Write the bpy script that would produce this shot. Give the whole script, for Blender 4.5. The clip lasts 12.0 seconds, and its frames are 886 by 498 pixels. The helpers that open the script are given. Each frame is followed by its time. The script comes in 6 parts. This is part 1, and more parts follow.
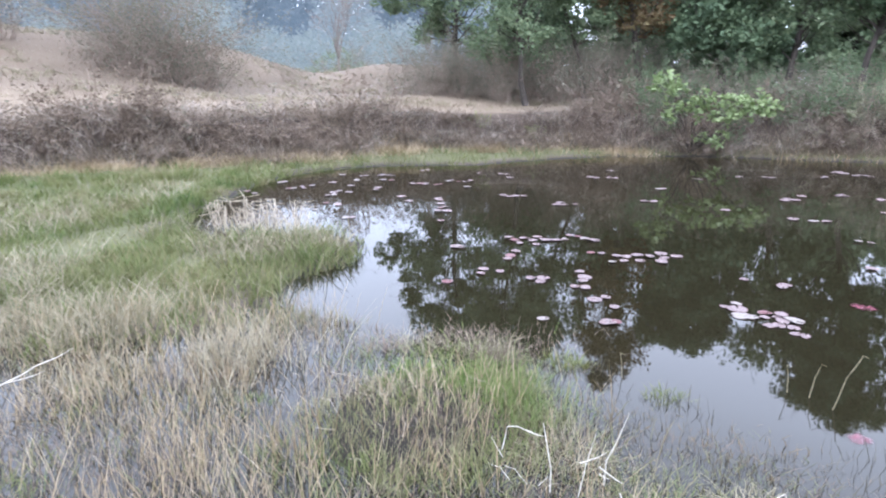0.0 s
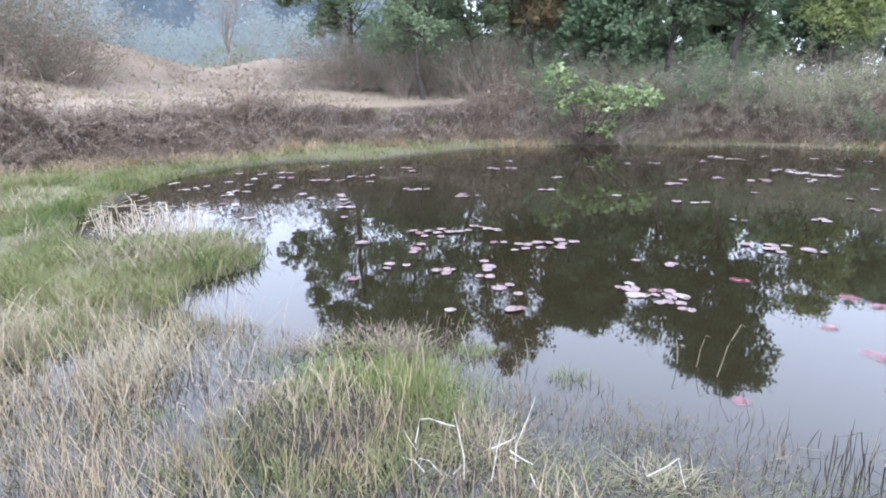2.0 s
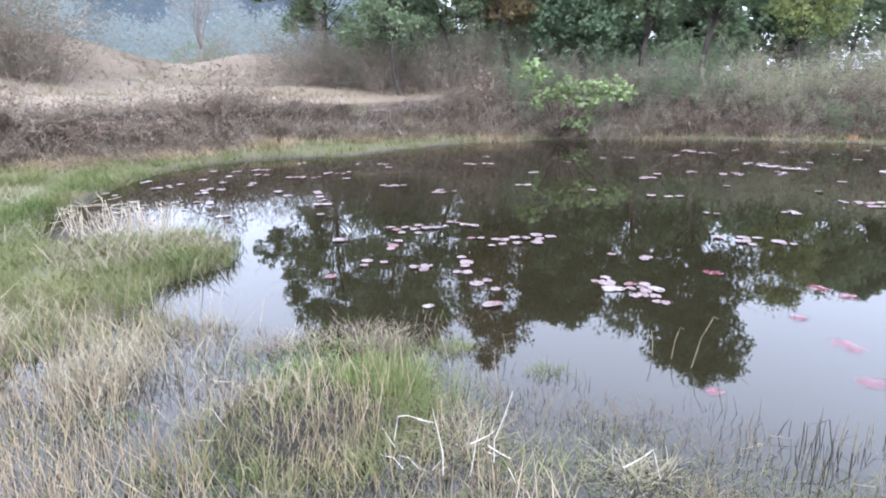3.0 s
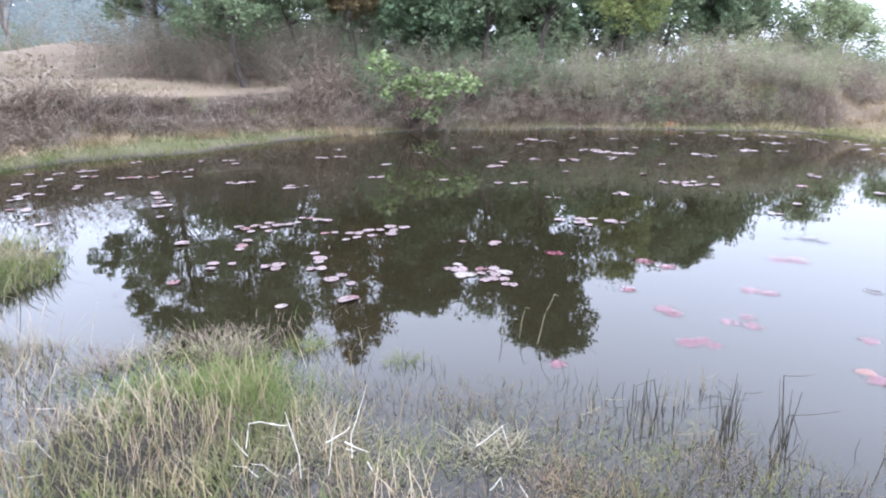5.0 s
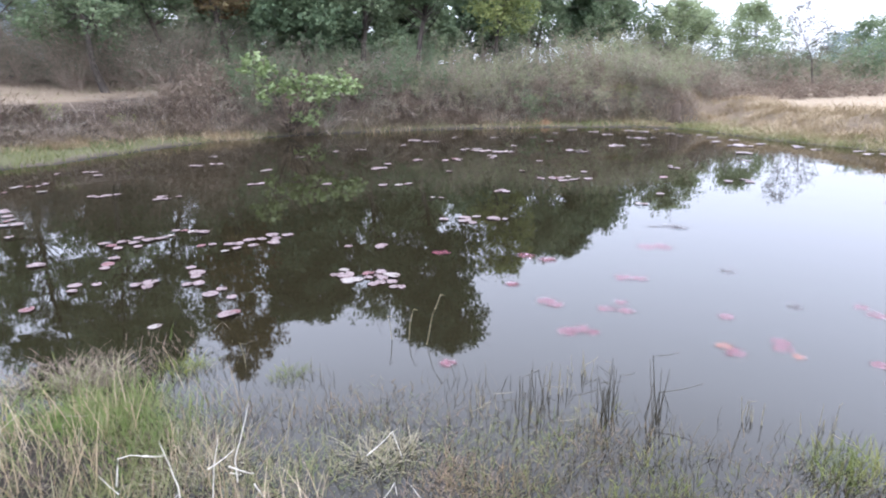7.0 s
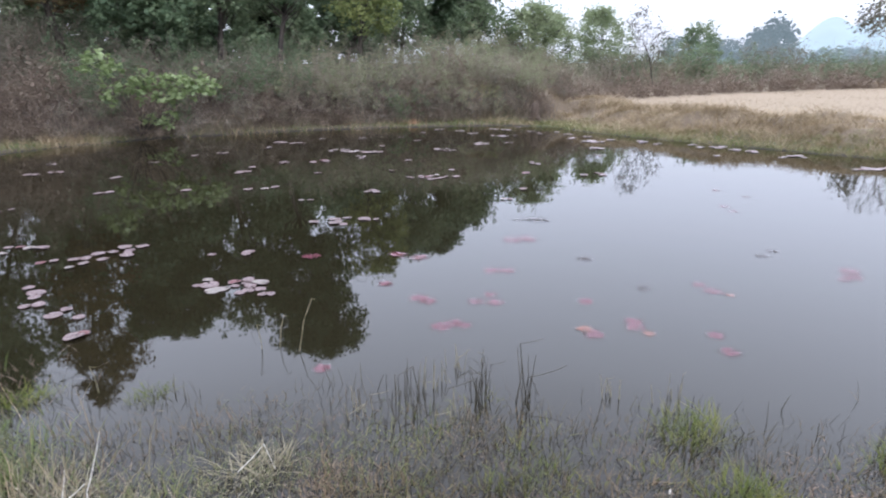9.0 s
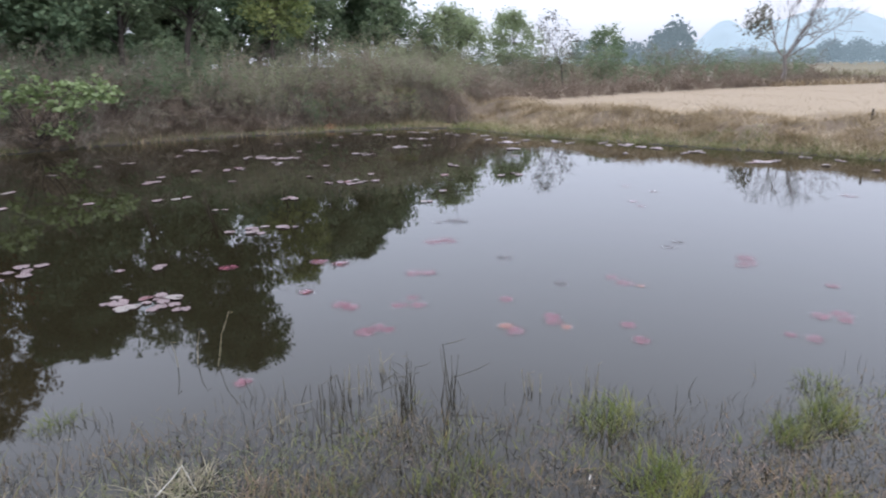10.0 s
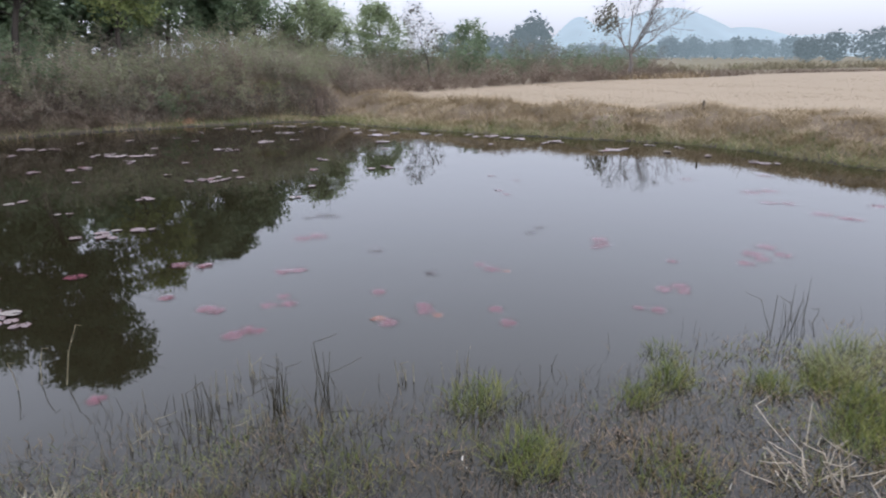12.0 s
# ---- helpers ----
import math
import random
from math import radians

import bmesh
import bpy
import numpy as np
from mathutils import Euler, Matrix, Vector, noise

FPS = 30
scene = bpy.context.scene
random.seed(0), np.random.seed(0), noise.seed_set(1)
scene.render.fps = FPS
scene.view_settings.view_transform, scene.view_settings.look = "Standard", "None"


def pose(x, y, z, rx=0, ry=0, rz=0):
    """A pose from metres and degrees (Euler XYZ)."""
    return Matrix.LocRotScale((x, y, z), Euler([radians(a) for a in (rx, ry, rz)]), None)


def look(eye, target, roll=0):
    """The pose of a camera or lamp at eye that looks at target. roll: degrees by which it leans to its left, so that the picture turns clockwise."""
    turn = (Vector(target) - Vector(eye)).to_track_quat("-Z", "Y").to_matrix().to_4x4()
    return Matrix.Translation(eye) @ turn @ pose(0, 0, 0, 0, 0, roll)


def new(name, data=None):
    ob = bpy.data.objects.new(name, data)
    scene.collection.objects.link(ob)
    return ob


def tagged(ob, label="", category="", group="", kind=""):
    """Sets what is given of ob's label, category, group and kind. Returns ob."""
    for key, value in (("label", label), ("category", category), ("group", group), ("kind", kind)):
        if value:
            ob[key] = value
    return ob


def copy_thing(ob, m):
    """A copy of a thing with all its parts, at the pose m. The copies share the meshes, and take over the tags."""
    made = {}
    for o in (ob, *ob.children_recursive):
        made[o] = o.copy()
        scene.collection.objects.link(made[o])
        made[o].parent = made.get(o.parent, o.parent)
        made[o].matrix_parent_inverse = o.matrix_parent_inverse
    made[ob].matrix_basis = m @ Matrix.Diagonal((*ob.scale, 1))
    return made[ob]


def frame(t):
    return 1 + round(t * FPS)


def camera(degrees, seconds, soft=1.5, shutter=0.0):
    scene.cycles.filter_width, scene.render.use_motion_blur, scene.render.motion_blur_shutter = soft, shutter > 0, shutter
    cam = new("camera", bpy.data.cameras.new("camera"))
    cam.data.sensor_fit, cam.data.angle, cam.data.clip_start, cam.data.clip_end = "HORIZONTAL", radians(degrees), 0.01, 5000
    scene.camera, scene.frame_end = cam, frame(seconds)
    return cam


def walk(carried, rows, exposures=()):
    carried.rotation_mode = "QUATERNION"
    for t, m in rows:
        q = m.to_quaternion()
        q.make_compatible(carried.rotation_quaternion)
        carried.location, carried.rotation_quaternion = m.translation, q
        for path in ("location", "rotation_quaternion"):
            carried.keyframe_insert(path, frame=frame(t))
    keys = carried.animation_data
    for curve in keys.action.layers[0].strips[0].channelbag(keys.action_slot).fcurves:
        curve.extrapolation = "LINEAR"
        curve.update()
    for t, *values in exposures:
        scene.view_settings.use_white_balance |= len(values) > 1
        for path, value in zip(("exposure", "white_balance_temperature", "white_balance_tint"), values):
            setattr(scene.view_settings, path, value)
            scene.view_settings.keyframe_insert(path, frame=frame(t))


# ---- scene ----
# ---- camera and walk: seconds, eye, heading, pitch, roll ----
cam = camera(70.99, 12.0, soft=2.0, shutter=0.5)
ROWS = [
    (0, -0.000, 0.000, 1.650, 0.00, -14.89, 0.19),
    (0.5, 0.005, 0.044, 1.652, -2.85, -15.58, -0.10),
    (1, 0.017, 0.036, 1.654, -5.66, -15.68, -0.75),
    (1.5, 0.009, -0.006, 1.660, -8.42, -15.67, -0.18),
    (2, 0.014, -0.000, 1.656, -8.88, -15.46, -0.38),
    (2.5, 0.019, 0.001, 1.661, -10.40, -15.42, -0.33),
    (3, 0.022, -0.002, 1.661, -10.96, -15.87, -0.52),
    (3.5, 0.048, -0.014, 1.658, -14.41, -16.56, -0.70),
    (3.7, 0.042, -0.020, 1.665, -16.46, -16.44, -0.55),
    (5.3, 0.096, -0.016, 1.663, -25.61, -16.69, -0.85),
    (5.5, 0.098, -0.006, 1.665, -26.65, -16.63, -1.38),
    (6, 0.112, -0.023, 1.669, -28.61, -16.56, -1.54),
    (6.5, 0.122, -0.020, 1.662, -31.81, -16.63, -0.57),
    (7, 0.141, -0.018, 1.668, -34.59, -16.61, -0.58),
    (9, 0.172, -0.043, 1.664, -46.47, -16.66, -0.19),
    (9.5, 0.177, -0.058, 1.659, -49.71, -16.23, -0.00),
    (10, 0.176, -0.077, 1.676, -53.72, -16.46, -0.68),
    (10.5, 0.177, -0.089, 1.676, -56.78, -16.76, -0.53),
    (11, 0.184, -0.099, 1.674, -58.63, -17.02, -0.52),
    (11.5, 0.189, -0.118, 1.679, -62.09, -16.94, -0.74),
    (12, 0.185, -0.135, 1.683, -65.48, -17.19, -0.12),
]


def gaze(x, y, z, heading, pitch, roll):
    a, p = radians(heading), radians(pitch)
    ahead = Vector((-math.sin(a) * math.cos(p), math.cos(a) * math.cos(p), math.sin(p)))
    return look((x, y, z), Vector((x, y, z)) + ahead, roll)


EXPOSURES = [(0.0, 0.6, 5580, 17), (3.5, 0.7, 5640, 17), (7.0, 0.43, 5780, 18), (9.0, -0.13, 5900, 17), (12.0, -0.58, 6020, 16.5)]
walk(cam, [(t, gaze(*r)) for t, *r in ROWS], EXPOSURES)

# ---- sky and sun: a pale, even overcast ----
SKY = 1.0
world = bpy.data.worlds.new("overcast_sky")
scene.world = world
world.use_nodes = True
wn, wl = world.node_tree.nodes, world.node_tree.links
wn.clear()
sky = wn.new("ShaderNodeTexSky")
sky.sky_type, sky.sun_disc = "NISHITA", False
sky.sun_elevation, sky.sun_rotation, sky.dust_density = radians(50), radians(200), 4.0
blue = wn.new("ShaderNodeBackground")
blue.inputs["Strength"].default_value = 0.05
coord = wn.new("ShaderNodeTexCoord")
split = wn.new("ShaderNodeSeparateXYZ")
cloud_ramp = wn.new("ShaderNodeValToRGB")
stops = cloud_ramp.color_ramp.elements
stops.new(0.08)
stops.new(0.22)
stops.new(0.45)
stops.new(0.7)
for i, (p, c) in enumerate(((0.0, (0.86, 0.90, 0.96)), (0.08, (1.35, 1.4, 1.48)), (0.22, (2.03, 2.13, 2.28)), (0.45, (3.05, 3.22, 3.44)), (0.7, (3.15, 3.25, 3.48)), (1.0, (3.15, 3.25, 3.48)))):
    stops[i].position, stops[i].color = p, (*c, 1)
cloud = wn.new("ShaderNodeBackground")
cloud.inputs["Strength"].default_value = SKY
both = wn.new("ShaderNodeAddShader")
out = wn.new("ShaderNodeOutputWorld")
wl.new(sky.outputs[0], blue.inputs["Color"])
wl.new(coord.outputs["Generated"], split.inputs[0])
wl.new(split.outputs["Z"], cloud_ramp.inputs[0])
wl.new(cloud_ramp.outputs[0], cloud.inputs["Color"])
wl.new(blue.outputs[0], both.inputs[0])
wl.new(cloud.outputs[0], both.inputs[1])
wl.new(both.outputs[0], out.inputs["Surface"])
sun_lamp = bpy.data.lights.new("sun", "SUN")
sun_lamp.energy, sun_lamp.angle, sun_lamp.color = 0.5, radians(25), (1.0, 0.98, 0.95)
sun = new("sun", sun_lamp)
sun.matrix_world = look((0, 0, 30), (-8, 22, 0))

# ---- materials ----


def material(name, stops, scale=3.0, island=0.5, rough=0.7, bump=0.3, bump_scale=40.0, translucent=0.0, gloss=0.3, stretch=(1, 1, 1)):
    """Colours from noise mixed with a random value per piece; relief from a finer noise."""
    m = bpy.data.materials.new(name)
    m.use_nodes = True
    n, l = m.node_tree.nodes, m.node_tree.links
    bsdf = n["Principled BSDF"]
    tc = n.new("ShaderNodeTexCoord")
    mp = n.new("ShaderNodeMapping")
    mp.inputs["Scale"].default_value = stretch
    l.new(tc.outputs["Object"], mp.inputs[0])
    big = n.new("ShaderNodeTexNoise")
    big.inputs["Scale"].default_value, big.inputs["Detail"].default_value = scale, 6
    l.new(mp.outputs[0], big.inputs["Vector"])
    contrast = n.new("ShaderNodeMapRange")
    contrast.inputs[1].default_value, contrast.inputs[2].default_value = 0.3, 0.7
    l.new(big.outputs[0], contrast.inputs[0])
    geo = n.new("ShaderNodeNewGeometry")
    mix = n.new("ShaderNodeMix")
    mix.inputs[0].default_value = island
    l.new(contrast.outputs[0], mix.inputs[2])
    l.new(geo.outputs["Random Per Island"], mix.inputs[3])
    ramp = n.new("ShaderNodeValToRGB")
    e = ramp.color_ramp.elements
    while len(e) < len(stops):
        e.new(0.5)
    for i, c in enumerate(stops):
        e[i].position, e[i].color = i / (len(stops) - 1), (*c, 1)
    l.new(mix.outputs[0], ramp.inputs[0])
    l.new(ramp.outputs[0], bsdf.inputs["Base Color"])
    bsdf.inputs["Roughness"].default_value = rough
    bsdf.inputs["Specular IOR Level"].default_value = gloss
    if bump:
        fine = n.new("ShaderNodeTexNoise")
        fine.inputs["Scale"].default_value, fine.inputs["Detail"].default_value = bump_scale, 4
        l.new(mp.outputs[0], fine.inputs["Vector"])
        b = n.new("ShaderNodeBump")
        b.inputs["Strength"].default_value, b.inputs["Distance"].default_value = bump, 0.02
        l.new(fine.outputs[0], b.inputs["Height"])
        l.new(b.outputs[0], bsdf.inputs["Normal"])
    if translucent:
        tr = n.new("ShaderNodeBsdfTranslucent")
        l.new(ramp.outputs[0], tr.inputs["Color"])
        ms = n.new("ShaderNodeMixShader")
        ms.inputs[0].default_value = translucent
        l.new(bsdf.outputs[0], ms.inputs[1])
        l.new(tr.outputs[0], ms.inputs[2])
        l.new(ms.outputs[0], n["Material Output"].inputs["Surface"])
    return m


M_BARK = material("bark", [(0.022, 0.019, 0.016), (0.055, 0.046, 0.038), (0.1, 0.085, 0.07)], 6, 0.2, 0.85, 0.8, 30, stretch=(1, 1, 0.25))
M_PALE_BARK = material("pale_bark", [(0.119, 0.104, 0.0893), (0.238, 0.213, 0.189)], 6, 0.2, 0.85, 0.6, 30, stretch=(1, 1, 0.25))
M_TWIG = material("dry_twig", [(0.103, 0.073, 0.0533), (0.192, 0.146, 0.109), (0.33, 0.264, 0.205)], 1.2, 0.6, 0.85, 0)
M_GREY_TWIG = material("grey_twig", [(0.133, 0.101, 0.0768), (0.227, 0.178, 0.141), (0.334, 0.272, 0.224)], 1.2, 0.6, 0.85, 0)
M_PALE_TWIG = material("pale_twig", [(0.15, 0.122, 0.095), (0.25, 0.212, 0.172), (0.36, 0.315, 0.265)], 1.2, 0.6, 0.85, 0)
# dark, mid and olive leaf colours hold a little extra blue for haze
M_LEAF_DARK = material("leaf_dark", [(0.0506, 0.0792, 0.0484), (0.099, 0.145, 0.0799), (0.176, 0.226, 0.121)], 0.9, 0.4, 0.65, 0, translucent=0.32, gloss=0.15)
M_LEAF_MID = material("leaf_mid", [(0.081, 0.119, 0.0678), (0.149, 0.197, 0.109), (0.227, 0.275, 0.154)], 0.9, 0.4, 0.65, 0, translucent=0.38, gloss=0.15)
M_LEAF_YELLOW = material("leaf_yellow_green", [(0.115, 0.152, 0.0546), (0.207, 0.248, 0.091), (0.328, 0.339, 0.124)], 0.9, 0.4, 0.65, 0, translucent=0.42, gloss=0.15)
M_LEAF_SAGE = material("leaf_sage", [(0.152, 0.192, 0.104), (0.245, 0.294, 0.165), (0.343, 0.389, 0.234)], 0.9, 0.4, 0.65, 0, translucent=0.45, gloss=0.12)
M_LEAF_BRIGHT = material("leaf_bright", [(0.108, 0.153, 0.0558), (0.189, 0.248, 0.099), (0.279, 0.333, 0.158)], 2.0, 0.7, 0.45, 0, translucent=0.3, gloss=0.4)
M_LEAF_RUSSET = material("leaf_russet", [(0.09, 0.062, 0.034), (0.15, 0.105, 0.055), (0.17, 0.15, 0.07)], 0.9, 0.4, 0.7, 0, gloss=0.12, translucent=0.40)
M_LEAF_OLIVE = material("leaf_olive", [(0.0911, 0.0914, 0.0636), (0.15, 0.147, 0.105), (0.219, 0.214, 0.159)], 1.4, 0.5, 0.7, 0, gloss=0.12, translucent=0.25)
M_LEAF_PALE = material("leaf_pale_olive", [(0.17, 0.192, 0.108), (0.257, 0.276, 0.162), (0.348, 0.355, 0.232)], 1.4, 0.5, 0.8, 0, translucent=0.40, gloss=0.05)
M_LEAF_TAN = material("leaf_tan", [(0.16, 0.142, 0.0997), (0.242, 0.219, 0.162), (0.339, 0.311, 0.242)], 1.4, 0.5, 0.8, 0, translucent=0.4, gloss=0.05)
M_LEAF_BROWN = material("leaf_dead", [(0.0939, 0.0734, 0.0553), (0.179, 0.142, 0.107), (0.293, 0.247, 0.191)], 1.0, 0.4, 0.85, 0, translucent=0.2, gloss=0.08)
M_MEADOW = material("meadow_grass", [(0.0392, 0.072, 0.0171), (0.0777, 0.111, 0.0316), (0.121, 0.134, 0.0471), (0.176, 0.159, 0.0813), (0.246, 0.214, 0.133)], 1.3, 0.28, 0.6, 0, translucent=0.3, gloss=0.12)
M_GREEN = material("fresh_grass", [(0.0639, 0.093, 0.0288), (0.118, 0.14, 0.0504), (0.18, 0.177, 0.0816), (0.247, 0.2, 0.126)], 1.5, 0.6, 0.55, 0, translucent=0.3, gloss=0.12)
M_MARSH = material("marsh_grass", [(0.0685, 0.0996, 0.029), (0.126, 0.141, 0.0518), (0.186, 0.174, 0.0949), (0.274, 0.247, 0.171)], 1.9, 0.3, 0.65, 0, translucent=0.25, gloss=0.12)
M_BANK_GREEN = material("bank_grass", [(0.0893, 0.123, 0.036), (0.157, 0.171, 0.064), (0.228, 0.209, 0.104), (0.323, 0.285, 0.168)], 1.9, 0.3, 0.65, 0, translucent=0.25, gloss=0.12)
M_STRAW = material("straw_grass", [(0.13, 0.112, 0.068), (0.235, 0.21, 0.138), (0.36, 0.325, 0.235)], 0.8, 0.55, 0.7, 0, translucent=0.2, gloss=0.12)
M_STUBBLE = material("stubble", [(0.16, 0.125, 0.085), (0.23, 0.185, 0.13), (0.30, 0.25, 0.185)], 0.5, 0.5, 0.75, 0)
M_FIELD_STUBBLE = material("field_stubble", [(0.235, 0.19, 0.125), (0.31, 0.258, 0.18), (0.37, 0.318, 0.228)], 0.4, 0.4, 0.8, 0, translucent=0.2, gloss=0.1)
M_BANK_STRAW = material("bank_straw", [(0.154, 0.112, 0.0627), (0.264, 0.204, 0.121), (0.363, 0.292, 0.189), (0.462, 0.385, 0.275)], 1.7, 0.25, 0.75, 0, translucent=0.25, gloss=0.1)
M_FRESH = material("lush_grass", [(0.0531, 0.0914, 0.0214), (0.0957, 0.14, 0.0351), (0.137, 0.17, 0.0533), (0.185, 0.182, 0.0839)], 1.8, 0.5, 0.55, 0, translucent=0.35, gloss=0.12)
M_STEM = material("marsh_stem", [(0.02, 0.018, 0.012), (0.045, 0.04, 0.026), (0.10, 0.088, 0.055)], 2.0, 0.7, 0.6, 0)
M_LITTER_DARK = material("rotting_litter", [(0.0563, 0.0386, 0.0274), (0.145, 0.103, 0.0741), (0.258, 0.2, 0.148)], 3.0, 0.6, 0.6, 0, gloss=0.2)
M_LITTER = material("sodden_litter", [(0.06, 0.045, 0.033), (0.13, 0.1, 0.075), (0.21, 0.175, 0.135)], 2.5, 0.5, 0.7, 0, gloss=0.15)
M_TUFT = material("tuft_grass", [(0.0435, 0.063, 0.0153), (0.094, 0.119, 0.0268), (0.167, 0.173, 0.0457), (0.217, 0.192, 0.0839)], 4.0, 0.5, 0.6, 0, translucent=0.3, gloss=0.12)
M_SEDGE = material("sedge", [(0.0285, 0.0252, 0.0141), (0.0902, 0.0792, 0.0405), (0.142, 0.104, 0.0704), (0.223, 0.171, 0.128)], 2.4, 0.5, 0.65, 0, translucent=0.2, gloss=0.12)
M_MUDGRASS = material("mud_grass", [(0.0288, 0.0224, 0.0125), (0.0787, 0.0651, 0.0271), (0.144, 0.103, 0.0583), (0.236, 0.166, 0.109)], 3.0, 0.55, 0.8, 0, gloss=0.1)
M_PALE_STALK = material("pale_stalk", [(0.38, 0.35, 0.29), (0.55, 0.52, 0.45), (0.66, 0.63, 0.56)], 4.0, 0.5, 0.6, 0)
M_DEAD_REED = material("dead_reed", [(0.2, 0.165, 0.115), (0.34, 0.29, 0.215), (0.46, 0.41, 0.32)], 3.0, 0.6, 0.7, 0)
M_STUMP = material("stump_wood", [(0.05, 0.036, 0.026), (0.11, 0.083, 0.06)], 9.0, 0.0, 0.9, 0.9, 40, stretch=(1, 1, 0.2))
M_POST = material("weathered_post", [(0.05, 0.04, 0.03), (0.11, 0.09, 0.07)], 8.0, 0.0, 0.9, 0.8, 60, stretch=(1, 1, 0.2))
M_CLAY = material("orange_clay", [(0.16, 0.085, 0.045), (0.27, 0.15, 0.085)], 5.0, 0.0, 0.9, 0.8, 25)
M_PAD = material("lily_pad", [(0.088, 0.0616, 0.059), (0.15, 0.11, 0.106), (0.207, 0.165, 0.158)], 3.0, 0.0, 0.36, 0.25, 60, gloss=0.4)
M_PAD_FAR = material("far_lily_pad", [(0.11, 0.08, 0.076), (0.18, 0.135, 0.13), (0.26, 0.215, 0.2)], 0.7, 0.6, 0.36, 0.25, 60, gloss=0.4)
M_PAD_RED = material("red_lily_pad", [(0.06, 0.015, 0.018), (0.11, 0.035, 0.038), (0.14, 0.065, 0.06)], 7.0, 0.0, 0.4, 0.25, 60, gloss=0.5)
M_PAD_YELLOW = material("yellow_lily_pad", [(0.32, 0.15, 0.06), (0.4, 0.28, 0.10)], 7.0, 0.0, 0.4, 0.25, 60, gloss=0.5)
M_PAD_PALE = material("pale_lily_pad", [(0.148, 0.129, 0.109), (0.211, 0.187, 0.164)], 7.0, 0.0, 0.4, 0.25, 60, gloss=0.5)
M_PAD_DARK = material("dark_lily_pad", [(0.05, 0.028, 0.028), (0.13, 0.075, 0.072)], 7.0, 0.0, 0.4, 0.25, 60, gloss=0.5)
M_SUNK_RED = material("sunken_red_pad", [(0.0688, 0.0243, 0.0294), (0.176, 0.0624, 0.0808), (0.253, 0.113, 0.132)], 8.0, 0.0, 0.02, 0.0, 60)
M_SUNK_YELLOW = material("sunken_yellow_pad", [(0.194, 0.072, 0.0576), (0.323, 0.158, 0.106)], 8.0, 0.0, 0.02, 0.0, 60)
M_SUNK_DARK = material("sunken_dark_pad", [(0.02, 0.012, 0.01), (0.05, 0.03, 0.026)], 8.0, 0.0, 0.02, 0.0, 60)


def pads_vary(m):
    """Shifts the noise by the object's own random value, so that no two pads look alike."""
    n, l = m.node_tree.nodes, m.node_tree.links
    info = n.new("ShaderNodeObjectInfo")
    mul = n.new("ShaderNodeMath")
    mul.operation, mul.inputs[1].default_value = "MULTIPLY", 37.0
    l.new(info.outputs["Random"], mul.inputs[0])
    mp = [q for q in n if q.bl_idname == "ShaderNodeMapping"][0]
    l.new(mul.outputs[0], mp.inputs["Location"])


def wet_film(m):
    """Smooth water lies over it, and over some of it entirely."""
    b = m.node_tree.nodes["Principled BSDF"]
    b.inputs["Roughness"].default_value, b.inputs["IOR"].default_value, b.inputs["Specular IOR Level"].default_value = 0.025, 1.333, 0.5
    for link in list(b.inputs["Normal"].links):
        m.node_tree.links.remove(link)
    n, l = m.node_tree.nodes, m.node_tree.links
    mp = [q for q in n if q.bl_idname == "ShaderNodeMapping"][0]
    drowned = n.new("ShaderNodeTexNoise")
    drowned.inputs["Scale"].default_value, drowned.inputs["Detail"].default_value = 2.2, 3.0
    l.new(mp.outputs[0], drowned.inputs["Vector"])
    share = n.new("ShaderNodeMapRange")
    share.inputs[1].default_value, share.inputs[2].default_value, share.inputs[3].default_value, share.inputs[4].default_value = 0.3, 0.65, 0.2, 0.9
    l.new(drowned.outputs[0], share.inputs[0])
    coord_node, reach = n.new("ShaderNodeTexCoord"), n.new("ShaderNodeVectorMath")
    reach.operation = "LENGTH"
    l.new(coord_node.outputs["Object"], reach.inputs[0])
    rim = n.new("ShaderNodeMapRange")
    rim.inputs[1].default_value, rim.inputs[2].default_value, rim.inputs[3].default_value, rim.inputs[4].default_value = 0.55, 1.02, 0.0, 0.75
    l.new(reach.outputs["Value"], rim.inputs[0])
    total = n.new("ShaderNodeMath")
    total.operation, total.use_clamp = "ADD", True
    l.new(share.outputs[0], total.inputs[0])
    l.new(rim.outputs[0], total.inputs[1])
    share = total
    clear, mx = n.new("ShaderNodeBsdfTransparent"), n.new("ShaderNodeMixShader")
    l.new(share.outputs[0], mx.inputs[0])
    l.new(b.outputs[0], mx.inputs[1])
    l.new(clear.outputs[0], mx.inputs[2])
    l.new(mx.outputs[0], n["Material Output"].inputs["Surface"])


for m in (M_PAD, M_PAD_RED, M_PAD_YELLOW, M_PAD_PALE, M_PAD_DARK, M_SUNK_RED, M_SUNK_YELLOW, M_SUNK_DARK):
    pads_vary(m)
for m in (M_SUNK_RED, M_SUNK_YELLOW, M_SUNK_DARK):
    wet_film(m)


